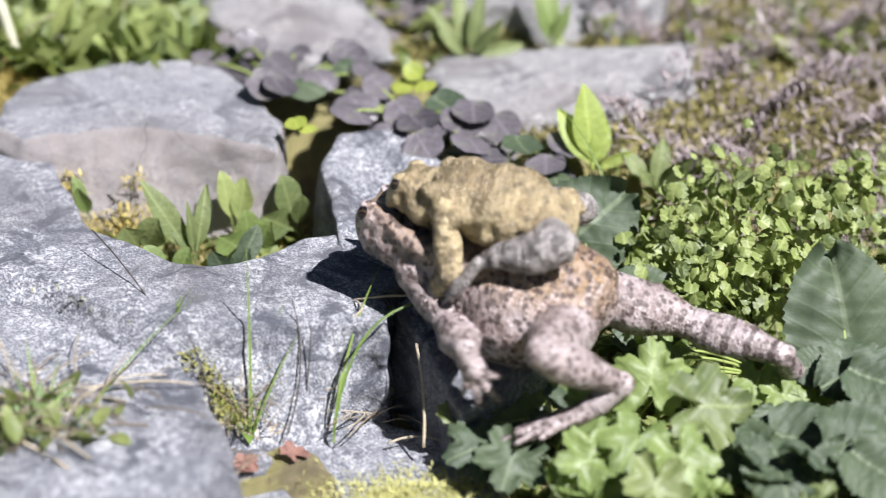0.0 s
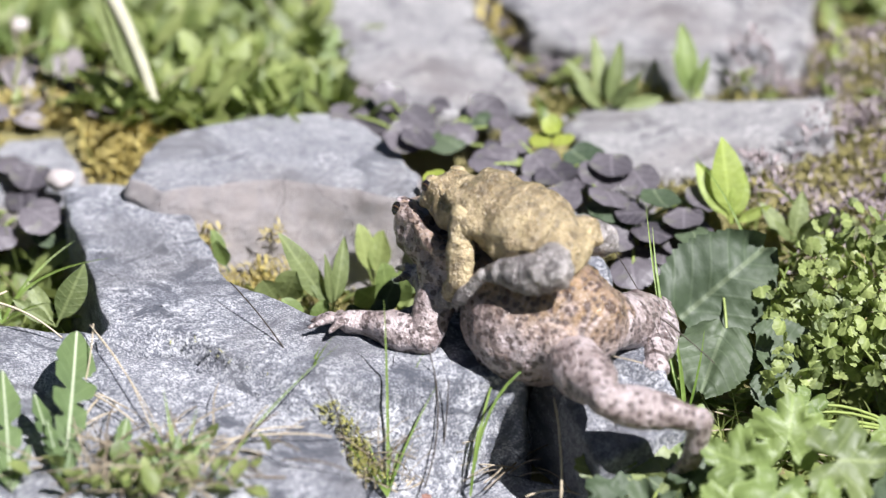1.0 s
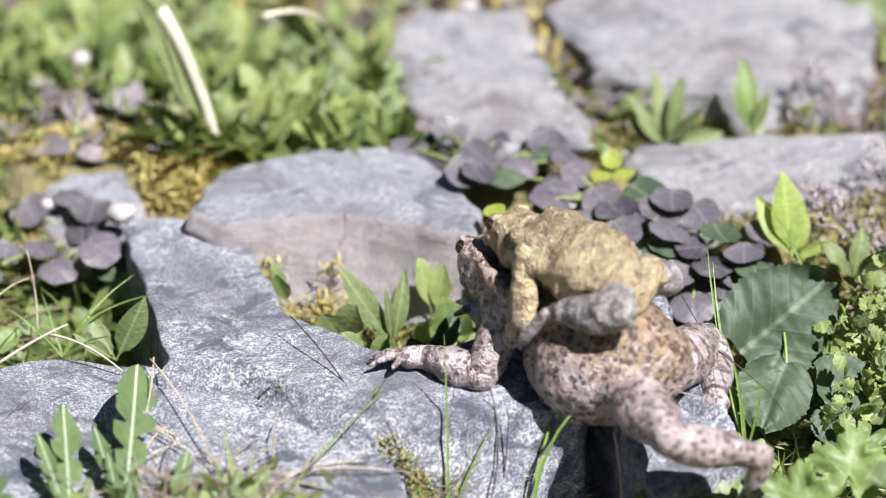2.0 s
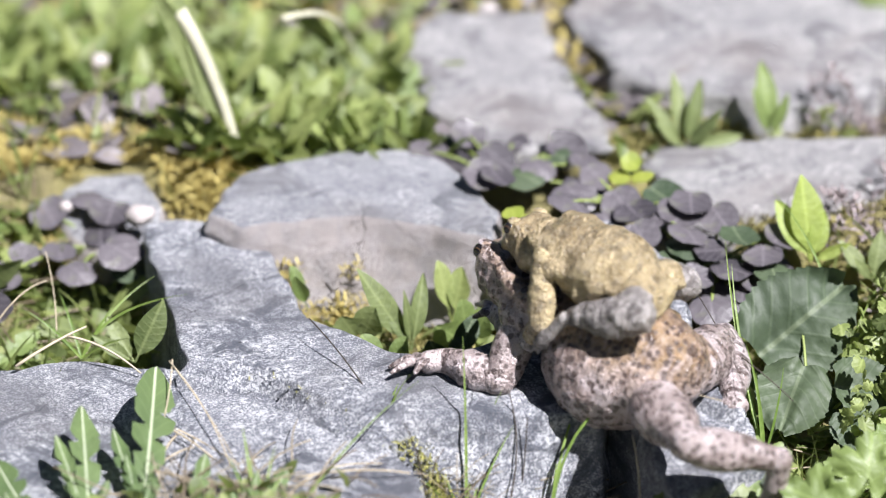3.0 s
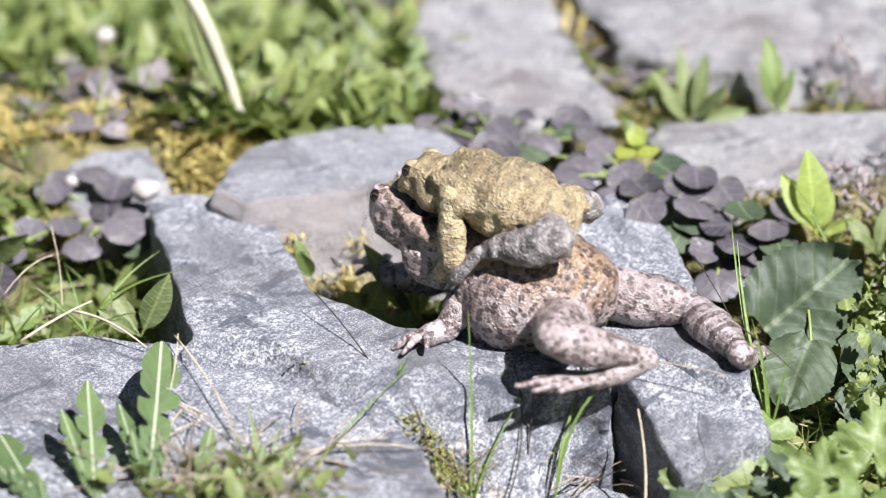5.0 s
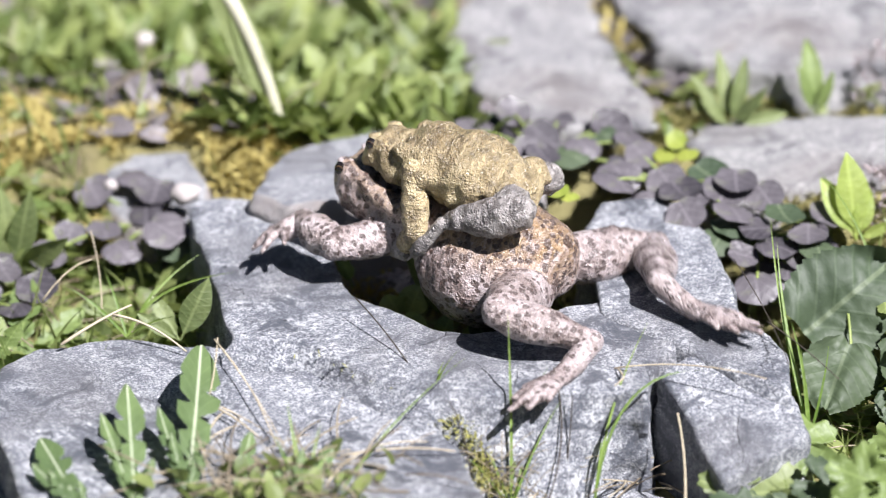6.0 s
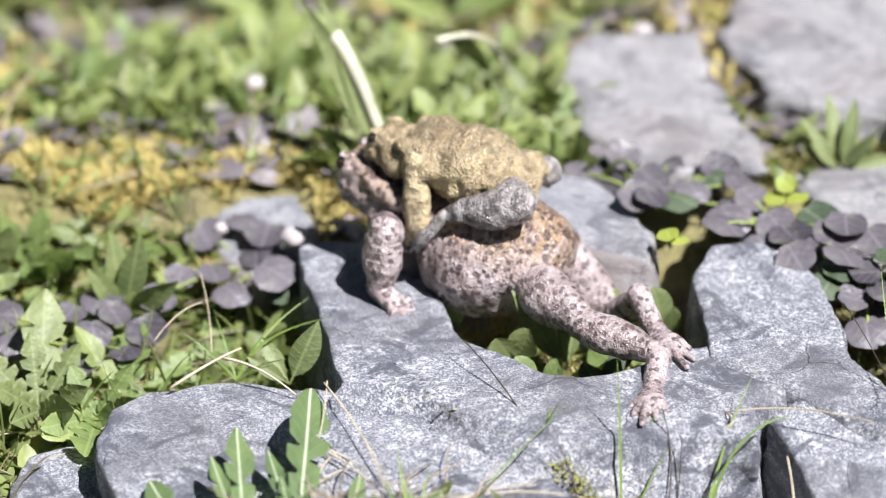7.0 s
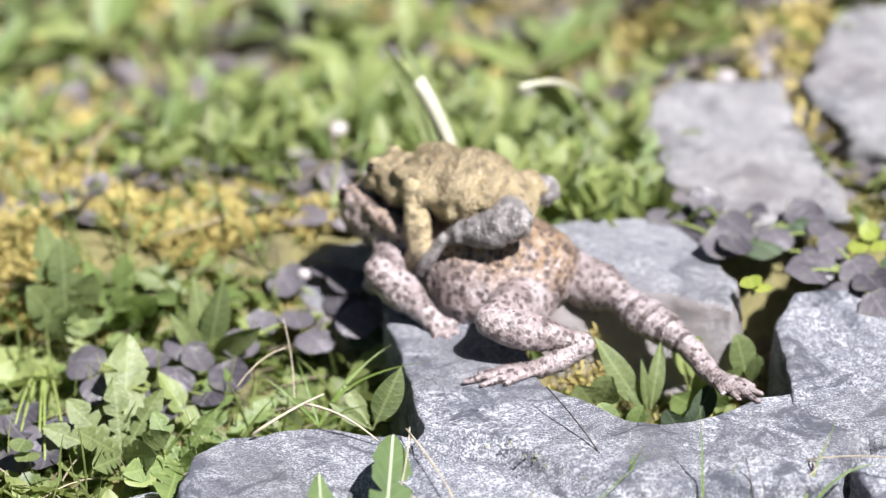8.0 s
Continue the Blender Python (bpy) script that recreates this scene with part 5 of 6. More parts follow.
sprout("tall narrow leaves in the weeds", (-16.3, 8.8, -2.0), [((-16.6, 8.7, 1.2), 1.0), ((-15.6, 8.3, 1.2), 1.1), ((-14.5, 7.2, 0.0), 1.0), ((-17.1, 7.6, 0.2), 0.9)])
sprout("dandelion behind with upright leaves", (-21.4, 10.5, -2.0), [((-22.2, 11.1, 2.2), 1.0), ((-21.4, 10.5, 1.8), 1.1), ((-20.3, 9.5, 1.0), 1.2), ((-22.3, 9.0, 0.6), 1.3), ((-21.4, 8.0, 0.0), 1.2)], FRESH, "dandelions", "toothed")
sprout("jagged leaves behind by the moss", (-19.7, 11.4, -1.8), [((-20.7, 10.8, 0.8), 1.0), ((-19.3, 10.8, 1.0), 1.0), ((-18.2, 9.3, 0.2), 1.1)], GREEN, "dandelions", "toothed")
LOWROS = [rosette("dandelion", "low jagged dandelion rosette between stones", "dandelion", k, m, 6, (0.5, 0.8), (12, 55), "dandelions")
          for k, m in (("toothed", [GREEN, BACKLEAF, BACKLEAF]), ("spoon", [BACKLEAF, FRESH]))]
scatter(LOWROS, (-28, -11, 1.0, 13), 36, 0.5, (0.8, 1.25))
for p, at in zip(LOWROS, ((-20.5, 8.5), (-23, 5.5))):
    p.location = (at[0] * CM, at[1] * CM, ground_height(*at) * CM)
ground_heap("low_weeds", "low weeds beside the slabs", "weeds", WEED, SMALL, (-29, -9, -9, 13), 1500, (5, 65), (0.8, 1.8), 0.1)
ground_heap("litter", "dry stems and litter among weeds", "litter", LITTER, DRY, (-29, -9, -9, 13), 260, (-4, 15), (0.5, 1.3), 0.1, 0.5)


# -- grass, straws and twigs on the stones --
def tuft(label, foot, blades, material=BLADE, group="grass tufts", width=0.11, name="grass_tuft"):
    base = Vector(foot)
    plant = tagged(new(name), label, "grass", group)
    plant.location = base * CM
    for tip, sag in blades:
        add("blade", blade((0, 0, 0), Vector(tip) - base, sag, width * rng.uniform(0.8, 1.2), rng.uniform(-0.6, 0.6)), material, plant)
    return plant


tuft("upright green grass blades beside broad leaves", (10.9, -1.7, -2.6), [((9.7, 2.8, 3.2), (-0.2, 0, 0.2)), ((9.9, 2.3, 2.6), (-0.2, 0, 0.3)), ((10.3, 0.1, 0.8), (0.1, 0, 0.2)), ((11.5, -0.8, 0.4), (0.1, 0, 0.2)), ((10.6, -0.8, 0.2), (0, 0, 0))])
tuft("long thin grass blades over broad leaves", (13.8, 3.2, -1.8), [((11.6, 7.7, 2.6), (0.5, 0, 0.3)), ((12.7, 4.0, 0.6), (0.1, 0, 0.2)), ((12.0, 4.2, 0.9), (0, 0, 0.2)), ((15.1, 4.4, 0.8), (0, 0, 0.2))], BLADE, "grass tufts", 0.09)
tuft("green grass blades growing from the joint", (-1.7, -2.4, -0.9), [((-0.7, -2.5, 1.2), (-0.1, 0, 0.1)), ((-1.2, -1.9, 0.4), (0, 0, 0.1))], BLADE, "grass tufts", 0.09)
tuft("grass blade leaning over the lower slab", (-4.7, -8.9, -0.9), [((-0.5, -2.0, 0.6), (-0.2, 0, 0.2)), ((-3.3, -8.3, -0.3), (0, 0, 0.2)), ((-4.3, -8.2, 0.0), (0, 0, 0.1))], BLADE, "grass tufts", 0.09)
tuft("grass tuft at the stone's foot", (1.0, -5.1, -3.4), [((0.9, -2.3, 2.4), (0.05, 0, 0.1)), ((2.6, -3.5, -0.2), (-0.1, 0, 0.1)), ((2.2, -2.3, 0.4), (-0.3, 0, 0.1)), ((1.6, -3.6, -1.4), (0, 0, 0)), ((0.3, -4.4, -1.6), (0, 0, 0.1)), ((-0.4, -4.7, -1.6), (0, 0, 0.2))], BLADE, "grass tufts", 0.09)
tuft("grass blade arching in front of the stone", (3.7, -5.1, -3.4), [((5.5, -1.4, 1.6), (-0.3, 0, 0.2)), ((7.7, -2.6, 0.4), (-0.8, 0, 1.6)), ((4.0, -3.3, -1.6), (0, 0, 0.1)), ((4.8, -2.0, -0.8), (-0.2, 0, 0.2))], BLADE, "grass tufts", 0.09)
tuft("dry pale grass at the stone's foot", (1.4, -4.9, -3.4), [((4.7, -1.8, -0.2), (-0.2, 0, 0.2)), ((3.7, -3.2, -1.2), (-0.2, 0, 0)), ((3.3, -3.7, -2.0), (0, 0, 0.1)), ((-0.6, -3.9, -1.2), (0.2, 0, 0)), ((-1.2, -5.5, -2.0), (0, 0, 0.2)), ((4.0, -4.1, -2.6), (0, 0, 0.1)), ((2.9, -4.1, -2.8), (0, 0, 0.1))], STRAW, "dry grass", 0.06, "dry_grass")
tuft("small grass tuft in a stone pocket", (-5.6, -8.7, -0.9), [((-6.2, -5.4, 0.9), (0, 0, 0.1)), ((-5.1, -6.3, 0.6), (0, 0, 0.1)), ((-4.8, -7.3, 0.1), (0, 0, 0.2)), ((-6.6, -6.5, 0.3), (0, 0, 0.1)), ((-7.1, -7.1, -0.2), (0, 0, 0.1)), ((-5.9, -6.5, 0.3), (0, 0, 0)), ((-5.5, -7.4, 0.0), (0, 0, 0))])
tuft("fine grass beside the slab corner", (-12.0, 3.4, -1.6), [((-9.6, 5.6, 0.4), (-0.2, 0, 0.2)), ((-8.4, 4.7, 0.2), (-0.6, 0, 0.4)), ((-12.8, 5.1, 0.0), (0, 0, 0.2)), ((-13.9, 3.9, 0.0), (0, 0, 0.2)), ((-10.9, 4.3, 0.0), (0, 0, 0.1)), ((-10.2, 3.4, -0.8), (0, 0, 0.2)), ((-13.1, 3.8, -0.8), (0, 0, 0.1))], BLADE, "grass tufts", 0.09)
ground_heap("grass", "short green grass between the weeds", "grass", WEED, GRASS, (-29, -9, -10, 20), 420, (-25, 25), (0.5, 1.1), 0.1)
ground_heap("grass", "short green grass by the crack", "grass", WEED, GRASS, (9, 27, -14, 9), 200, (-25, 25), (0.5, 1.0), 0.1)


def straw(label, a, b, sag, r, material=STRAW, name="dry_straw", category="straw"):
    ob = add(name, tube(name, [p - Vector(a) for p in arc(a, b, sag, 9)], r, r * 0.6, 6), material)
    ob.location = Vector(a) * CM
    return tagged(ob, label, category, "dry straws")


straw("thick pale dry straw lying on the slab's edge", (-14.0, 0.9, -0.5), (-11.7, 2.2, 0.3), (0.1, 0, 0.15), 0.06)
straw("pale dry straw resting on stone", (-12.3, 1.7, 0.2), (-9.8, 0.6, -0.6), (0, 0.1, 0.2), 0.05)
straw("thin pale straw leaning in weeds", (-14.9, 4.1, -0.6), (-13.2, 4.9, 0.6), (0, 0, 0.3), 0.035)
straw("thin upright dry stem", (-12.9, 4.3, -1.2), (-13.3, 5.9, 1.2), (0.1, 0, 0), 0.028)
straw("white dry root lying over the slab", (-4.5, -6.3, -0.6), (-0.8, -6.0, -0.6), (0.1, 0, 0.2), 0.04)
straw("white dry root curving over the slab", (-4.9, -8.0, -0.7), (-1.7, -5.2, -0.7), (-0.4, 0.5, 0.2), 0.035)
straw("white dry stem in the crack", (6.6, -6.1, -3.0), (6.4, -4.2, -0.2), (0.12, 0, 0), 0.05)
straw("thin dry root over stone", (-6.6, -5.3, -0.7), (-8.9, 0.9, -0.3), (0.1, 0, 0.3), 0.025)
straw("dry straw on the slab", (-9.1, -2.8, -0.6), (-7.2, -5.0, -0.6), (0, 0, 0.15), 0.045)
straw("dry straw beside dandelion leaves", (-8.4, -3.5, -0.6), (-8.7, -8.2, -0.8), (-0.3, 0, 0.3), 0.04)
straw("dry stalk lying in the front weeds", (-6.9, -8.8, -0.7), (-4.7, -11.0, -0.7), (0, 0, 0.1), 0.07)
straw("thin pale root on the flat stone", (5.5, -5.3, -3.3), (7.5, -5.4, -3.3), (0, 0.3, 0.1), 0.04)
straw("thin dry stem beside the foot of the block", (4.4, -1.8, 0.1), (9.3, -3.4, 0.6), (0, 0.2, 0.2), 0.03)
straw("fine dark twig over the slab", (9.5, 0.1, 0.8), (11.7, -2.9, 0.3), (0, 0, 0.1), 0.025, TWIG, "dark_twig", "twig")
straw("fine dark twig on stone", (8.6, 4.5, 0.8), (10.1, -2.8, 0.7), (0.1, 0, 0.1), 0.02, TWIG, "dark_twig", "twig")
straw("long fine dark stem leaning over the slab", (-1.7, -2.6, -0.5), (-4.2, 1.5, 1.0), (0.1, 0, 0.1), 0.032, TWIG, "dark_twig", "twig")
straw("fine dark dry stem rising from the joint", (-0.3, -5.1, -2.0), (-1.0, -4.5, 0.4), (0.1, 0, 0.1), 0.03, TWIG, "dark_twig", "twig")
straw("fine dark dry stem by the stone face", (2.2, -5.2, -3.0), (2.4, -2.6, 0.6), (0.35, 0, 0), 0.03, TWIG, "dark_twig", "twig")

straw("pale dry straw leaning against the stone face", (1.5, -4.6, -3.2), (4.7, -2.6, 0.2), (-0.1, 0, 0.2), 0.038, STRAW, "dry_straw", "straw")
straw("bent pale straw end on the slab", (4.7, -2.6, 0.2), (4.5, -1.8, 0.1), (0, 0, 0.05), 0.034, STRAW, "dry_straw", "straw")
straw("dry straw lying at the stone's foot", (2.9, -3.5, -3.0), (4.0, -3.3, -3.0), (0, 0, 0.15), 0.04, STRAW, "dry_straw", "straw")
straw("curved dry straw at the joint", (0.6, -5.1, -3.1), (0.1, -3.8, -1.4), (0.15, 0, 0.1), 0.03, STRAW, "dry_straw", "straw")
straw("curved pale straw at the joint", (0.3, -5.1, -3.1), (0.8, -3.8, -1.6), (-0.2, 0, 0.1), 0.03, STRAW, "dry_straw", "straw")
straw("fine dark root on the stone face", (0.4, -3.6, -1.4), (-0.7, -2.9, -0.3), (0.2, 0, 0.15), 0.022, TWIG, "dark_twig", "twig")
straw("fine dark root beside the joint", (0.5, -3.8, -1.5), (-1.6, -3.0, -0.3), (0.1, 0, 0.3), 0.02, TWIG, "dark_twig", "twig")
straw("dark dry stem standing in front of the stone", (2.7, -4.3, -3.1), (3.0, -3.6, 0.1), (0.05, 0, 0), 0.028, TWIG, "dark_twig", "twig")
straw("thin white root hanging from a jagged leaf", (-8.7, -1.8, 1.2), (-6.1, -6.4, -0.6), (0.1, 0, 0.1), 0.026, STRAW, "dry_straw", "straw")
straw("white root bent beside a dandelion", (-8.6, -1.7, 1.2), (-9.0, -4.8, -0.3), (0.1, 0, 0.05), 0.028, STRAW, "dry_straw", "straw")
straw("dry straw lying in front of the dandelion", (-8.9, -2.9, -0.5), (-6.3, -5.5, -0.6), (0, 0, 0.1), 0.035, STRAW, "dry_straw", "straw")
straw("dry straw in the mat on the slab", (-8.8, -5.3, -0.6), (-7.8, -4.5, -0.5), (0, 0, 0.1), 0.035, STRAW, "dry_straw", "straw")

EDGE = [(-7.6, 0.35), (-5.5, 0.0), (-3.3, -1.8), (-1.7, -3.2)]
JOINT = [(-5.9, 0.1, -0.2), (-4.2, -1.1, -0.2), (-2.7, -2.3, -0.3), (-1.6, -3.1, -0.5), (-0.7, -4.3, -1.0), (0.1, -5.5, -2.2)]
PALEMOSS = many_leaf_material("pale_moss", (0.42, 0.42, 0.14), (0.62, 0.60, 0.28), (0.6, 0.6, 0.2), 0.2, 0.8)
# moss along the joint and lichen tufts in front
JOINTMOSS = many_leaf_material("yellow_green_moss", (0.20, 0.20, 0.05), (0.50, 0.48, 0.16), (0.5, 0.5, 0.12), 0.25, 0.7)
places = []
for _ in range(1300):
    k = rng.random() ** 0.7
    if noise.noise((k * 9, 0.5, 0.5)) < -0.1:
        continue
    path = JOINT
    i = min(int(k * (len(path) - 1)), len(path) - 2)
    q = Vector(path[i]).lerp(Vector(path[i + 1]), k * (len(path) - 1) - i)
    places.append(tumbled(q.x + rng.gauss(0, 0.22), q.y + rng.gauss(0, 0.28), q.z + rng.uniform(-0.2, 0.1), (10, 80), rng.uniform(0.2, 0.5)))
for _ in range(420):
    k = rng.random()
    q = Vector((-0.9, -3.7, -0.8)).lerp(Vector((0.7, -5.0, -2.9)), k)
    places.append(tumbled(q.x + rng.gauss(0, 0.22), q.y + rng.gauss(0, 0.2), q.z + rng.uniform(-0.1, 0.25), (10, 85), rng.uniform(0.3, 0.7)))
dry = []
for _ in range(34):
    q = Vector((-0.2, -4.2, -1.6)).lerp(Vector((1.8, -5.0, -3.0)), rng.random())
    dry.append(tumbled(q.x + rng.gauss(0, 0.4), q.y + rng.gauss(0, 0.25), q.z + rng.uniform(-0.1, 0.3), (-5, 70), rng.uniform(0.4, 0.9)))
heap("straw_litter", "pale dry grass rooted in the joint", "litter", LITTER, DRY, dry)
CHIP = template_of(flesh("chip", [((0, 0, 0), (0.12, 0.09, 0.07)), ((0.05, 0.03, 0.02), (0.08, 0.08, 0.06))], [], 0.05, 0.05, 0.0, 3))
chips = []
for _ in range(260):
    k = rng.random() * 2.999
    i = int(k)
    q = Vector((*EDGE[i], 0)).lerp(Vector((*EDGE[i + 1], 0)), k - i)
    d = rng.random() ** 1.3
    chips.append(tumbled(q.x - 0.95 * d + rng.gauss(0, 0.05), q.y - 0.8 * d, -0.86 + 0.80 * (1 - d) + rng.uniform(-0.06, 0.02), (-80, 80), rng.uniform(0.12, 0.45), 90))
heap("stone_grit", "grey crumbled stone filling the joint between slabs", "rubble", SLATE, CHIP, chips)
heap("joint_moss", "yellow-green moss along the stone joint", "moss", JOINTMOSS, NEEDLE, places)
places = []
for _ in range(2600):
    q = Vector((6.3, -8.2, -3.3))
    places.append(tumbled(q.x + rng.gauss(0, 1.5), q.y + rng.gauss(0, 0.7), q.z + rng.uniform(-0.35, -0.1), (15, 90), rng.uniform(0.22, 0.5)))
heap("lichen_moss", "pale yellow moss cushion on the front stone", "moss", PALEMOSS, NEEDLE, places)
ground_heap("litter", "dry grass litter at the foot of the slabs", "litter", LITTER, DRY, (-8, 6, -16, -3), 160, (-5, 40), (0.5, 1.2), -0.6, 0.6)
places = []
for _ in range(130):
    q = Vector((-6.4, -8.0, -0.7))
    places.append(tumbled(q.x + rng.gauss(0, 1.6), q.y + rng.gauss(0, 0.9), q.z + rng.uniform(0.0, 0.25), (-6, 22), rng.uniform(0.5, 1.3)))
heap("straw_litter", "matted dry grass on the lower slab", "litter", LITTER, DRY, places)
places = []
for _ in range(60):
    q = Vector((-6.3, -8.4, -0.7))
    places.append(tumbled(q.x + rng.gauss(0, 1.7), q.y + rng.gauss(0, 0.8), q.z + rng.uniform(0.0, 0.4), (10, 80), rng.uniform(0.7, 1.6)))
heap("slab_weeds", "small green weeds growing on the lower slab", "weeds", WEED, SMALL, places)


def dead_leaf(at, s, turn):
    ob = add("dead_leaf", round_leaf("lobed", s, 0.25, turn, 4), DEADLEAF)
    ob.matrix_basis = pose(at[0] * CM, at[1] * CM, at[2] * CM, 12, -8, turn * 40)
    tagged(ob, "curled red-brown dead leaf on stone", "dead leaf", "dead leaves")


dead_leaf((0.8, -6.5, -3.4), 0.5, 1)
dead_leaf((2.4, -5.8, -3.4), 0.52, 3)
dead_leaf((14.4, -9.6, -2.6), 0.9, 5)


# ---- what moves ----
def glide(keys, t):
    """A smooth curve through (time, values...) that rests where two rows are equal."""
    if t <= keys[0][0]:
        return np.array(keys[0][1:], float)
    if t >= keys[-1][0]:
        return np.array(keys[-1][1:], float)
    ts = np.array([k[0] for k in keys], float)
    vs = np.array([k[1:] for k in keys], float)
    h = np.diff(ts)
    s = np.diff(vs, axis=0) / h[:, None]
    m = np.zeros_like(vs)
    same = s[:-1] * s[1:] > 0
    m[1:-1] = np.where(same, 2 * s[:-1] * s[1:] / np.where(same, s[:-1] + s[1:], 1), 0)
    i = int(np.searchsorted(ts, t, side="right")) - 1
    u = (t - ts[i]) / h[i]
    return ((2 * u**3 - 3 * u**2 + 1) * vs[i] + (u**3 - 2 * u**2 + u) * h[i] * m[i] + (3 * u**2 - 2 * u**3) * vs[i + 1] + (u**3 - u**2) * h[i] * m[i + 1])


# time, vent x y z (cm), heading away from the viewer, rise of the nose (degrees)
BODY = [(0.0, 12.7, -4.23, 0.4, 23, 14.2), (0.2, 11.59, -4.0, 0.5, 26, 13.2), (0.4, 10.24, -3.76, 0.55, 31, 13.6), (0.6, 9.17, -3.54, 0.6, 36, 14.6), (1.0, 8.28, -3.21, 0.6, 39, 16.6), (1.5, 8.38, -3.51, 0.6, 39, 16.8), (4.2, 8.28, -3.71, 0.6, 39, 17.0),
        (4.7, 6.9, -1.62, 0.61, 31, 17.1), (5.3, 4.64, 0.96, 0.72, 24, 16.2), (5.5, 4.64, 0.86, 0.82, 24, 16.2), (6.0, 2.98, 2.89, 0.34, 26, 16.9), (6.5, 1.23, 4.68, 0.15, 28, 18.6), (7.0, -0.78, 6.93, 0.24, 23, 18.1), (7.5, -1.72, 7.96, 0.43, 24.5, 15.8),
        (8.0, -3.5, 8.9, 0.42, 23, 13.5)]
NEAR_HAND = [(0.0, 7.9, -6.2, 0.35), (0.1, 5.6, -5.2, 0.5), (0.2, 3.0, -2.4, 2.0), (0.4, 0.5, -0.5, 0.6), (0.6, 0.4, -0.4, 0.25), (4.2, 0.4, -0.5, 0.25), (5.3, 0.1, 0.2, 0.2),
        (5.5, 0.2, 0.3, 0.2), (5.7, -3.2, 0.8, 0.9), (5.9, -4.8, 4.6, 1.9), (6.1, -7.0, 6.4, 0.6), (6.3, -7.3, 6.2, 0.25), (6.5, -7.3, 6.4, 0.2), (7.0, -7.2, 6.2, 0.2),
        (7.5, -7.1, 6.35, 0.2), (8.0, -8.6, 7.9, 0.2)]
FAR_HAND = [(0.0, 6.2, 0.4, 1.2), (0.3, 3.4, 1.6, 0.6), (0.6, 2.4, 2.0, 0.3), (4.2, 2.4, 2.0, 0.3), (4.7, -0.5, 4.14, 0.21), (5.3, -2.21, 5.3, -1.09), (6.2, -2.23, 6.37, -1.56),
        (6.6, -6.59, 11.42, -0.54), (7.0, -7.9, 11.77, -0.67), (8.0, -8.66, 11.33, -0.38)]
NEAR_HEEL = [(0.0, 12.8, -7.1, -0.1), (0.1, 12.6, -6.7, 0.0), (0.3, 12.0, -7.1, 0.3), (0.5, 11.2, -6.2, 0.4), (1.0, 11.0, -6.5, 0.2), (4.2, 11.0, -6.6, 0.2), (4.6, 9.6, -5.4, 1.0),
        (5.0, 6.6, -3.4, 1.2), (5.3, 4.8, -2.4, 0.9), (5.5, 4.6, -2.1, 0.7), (5.7, 4.2, -2.1, 0.8), (6.0, 3.6, -1.3, 0.8), (6.3, 3.4, -1.3, 0.6), (6.5, 3.2, -0.6, 0.5),
        (6.8, 2.7, 0.7, 0.4), (7.0, 2.3, 1.5, 0.4), (7.2, 1.9, 2.0, 0.5), (7.3, 0.8, 3.4, 0.9), (7.4, -0.9, 3.3, 1.5), (7.5, -1.6, 3.6, 1.2), (7.6, -2.1, 4.1, 0.8),
        (7.8, -2.5, 5.1, 0.5), (8.0, -3.1, 5.0, 0.7)]
NEAR_TOE = [(0.0, 9.1, -7.7, -1.7), (0.1, 8.5, -7.0, -1.7), (0.3, 10.1, -6.7, -2.0), (0.5, 9.9, -6.8, -2.2), (1.0, 10.1, -5.4, -2.5), (4.2, 10.1, -5.8, -2.5), (4.6, 7.6, -6.4, 0.0),
        (5.0, 2.4, -4.4, 0.8), (5.3, -0.7, -2.4, 0.5), (5.5, 0.8, -4.0, 0.2), (5.7, 1.0, -4.1, 0.2), (6.0, 0.6, -5.1, 0.1), (6.3, 1.1, -4.6, 0.2), (6.5, 0.3, -5.3, 0.1),
        (6.8, 1.4, -3.4, 0.1), (7.0, 1.7, -3.0, 0.2), (7.2, 1.4, -3.6, 0.3), (7.3, 0.7, -3.1, 0.5), (7.4, -3.0, 1.6, 1.0), (7.5, -5.0, 3.6, 0.7), (7.6, -6.5, 5.1, 0.8),
        (7.7, -7.4, 5.1, 0.4), (7.8, -6.6, 3.5, 0.2), (8.0, -7.1, 3.3, 0.2)]
NEAR_KNEE = [(0.0, 10.1, -7.9, 1.6), (0.1, 9.6, -7.8, 1.4), (0.3, 8.7, -7.6, 1.5), (0.5, 7.9, -7.3, 1.7), (1.0, 7.4, -6.8, 1.3), (3.5, 7.5, -7.2, 1.3), (4.2, 7.5, -7.3, 1.3),
        (4.7, 4.6, -5.6, 2.2), (5.3, 2.0, -2.5, 2.4), (5.5, 1.9, -2.7, 2.3), (5.7, 1.4, -2.1, 2.0), (6.0, 0.8, -0.8, 1.6), (6.3, 0.1, 0.1, 1.2), (6.5, 0.0, 0.8, 1.1),
        (6.8, -0.3, 2.3, 0.7), (7.0, -1.1, 3.1, 0.5), (7.2, -1.9, 3.5, 0.6), (7.3, -2.4, 3.6, 1.4), (7.4, -3.7, 4.0, 1.8), (7.5, -4.6, 4.5, 1.8), (7.6, -5.0, 4.8, 1.6),
        (7.8, -5.2, 4.8, 1.4), (8.0, -5.8, 5.1, 1.4)]
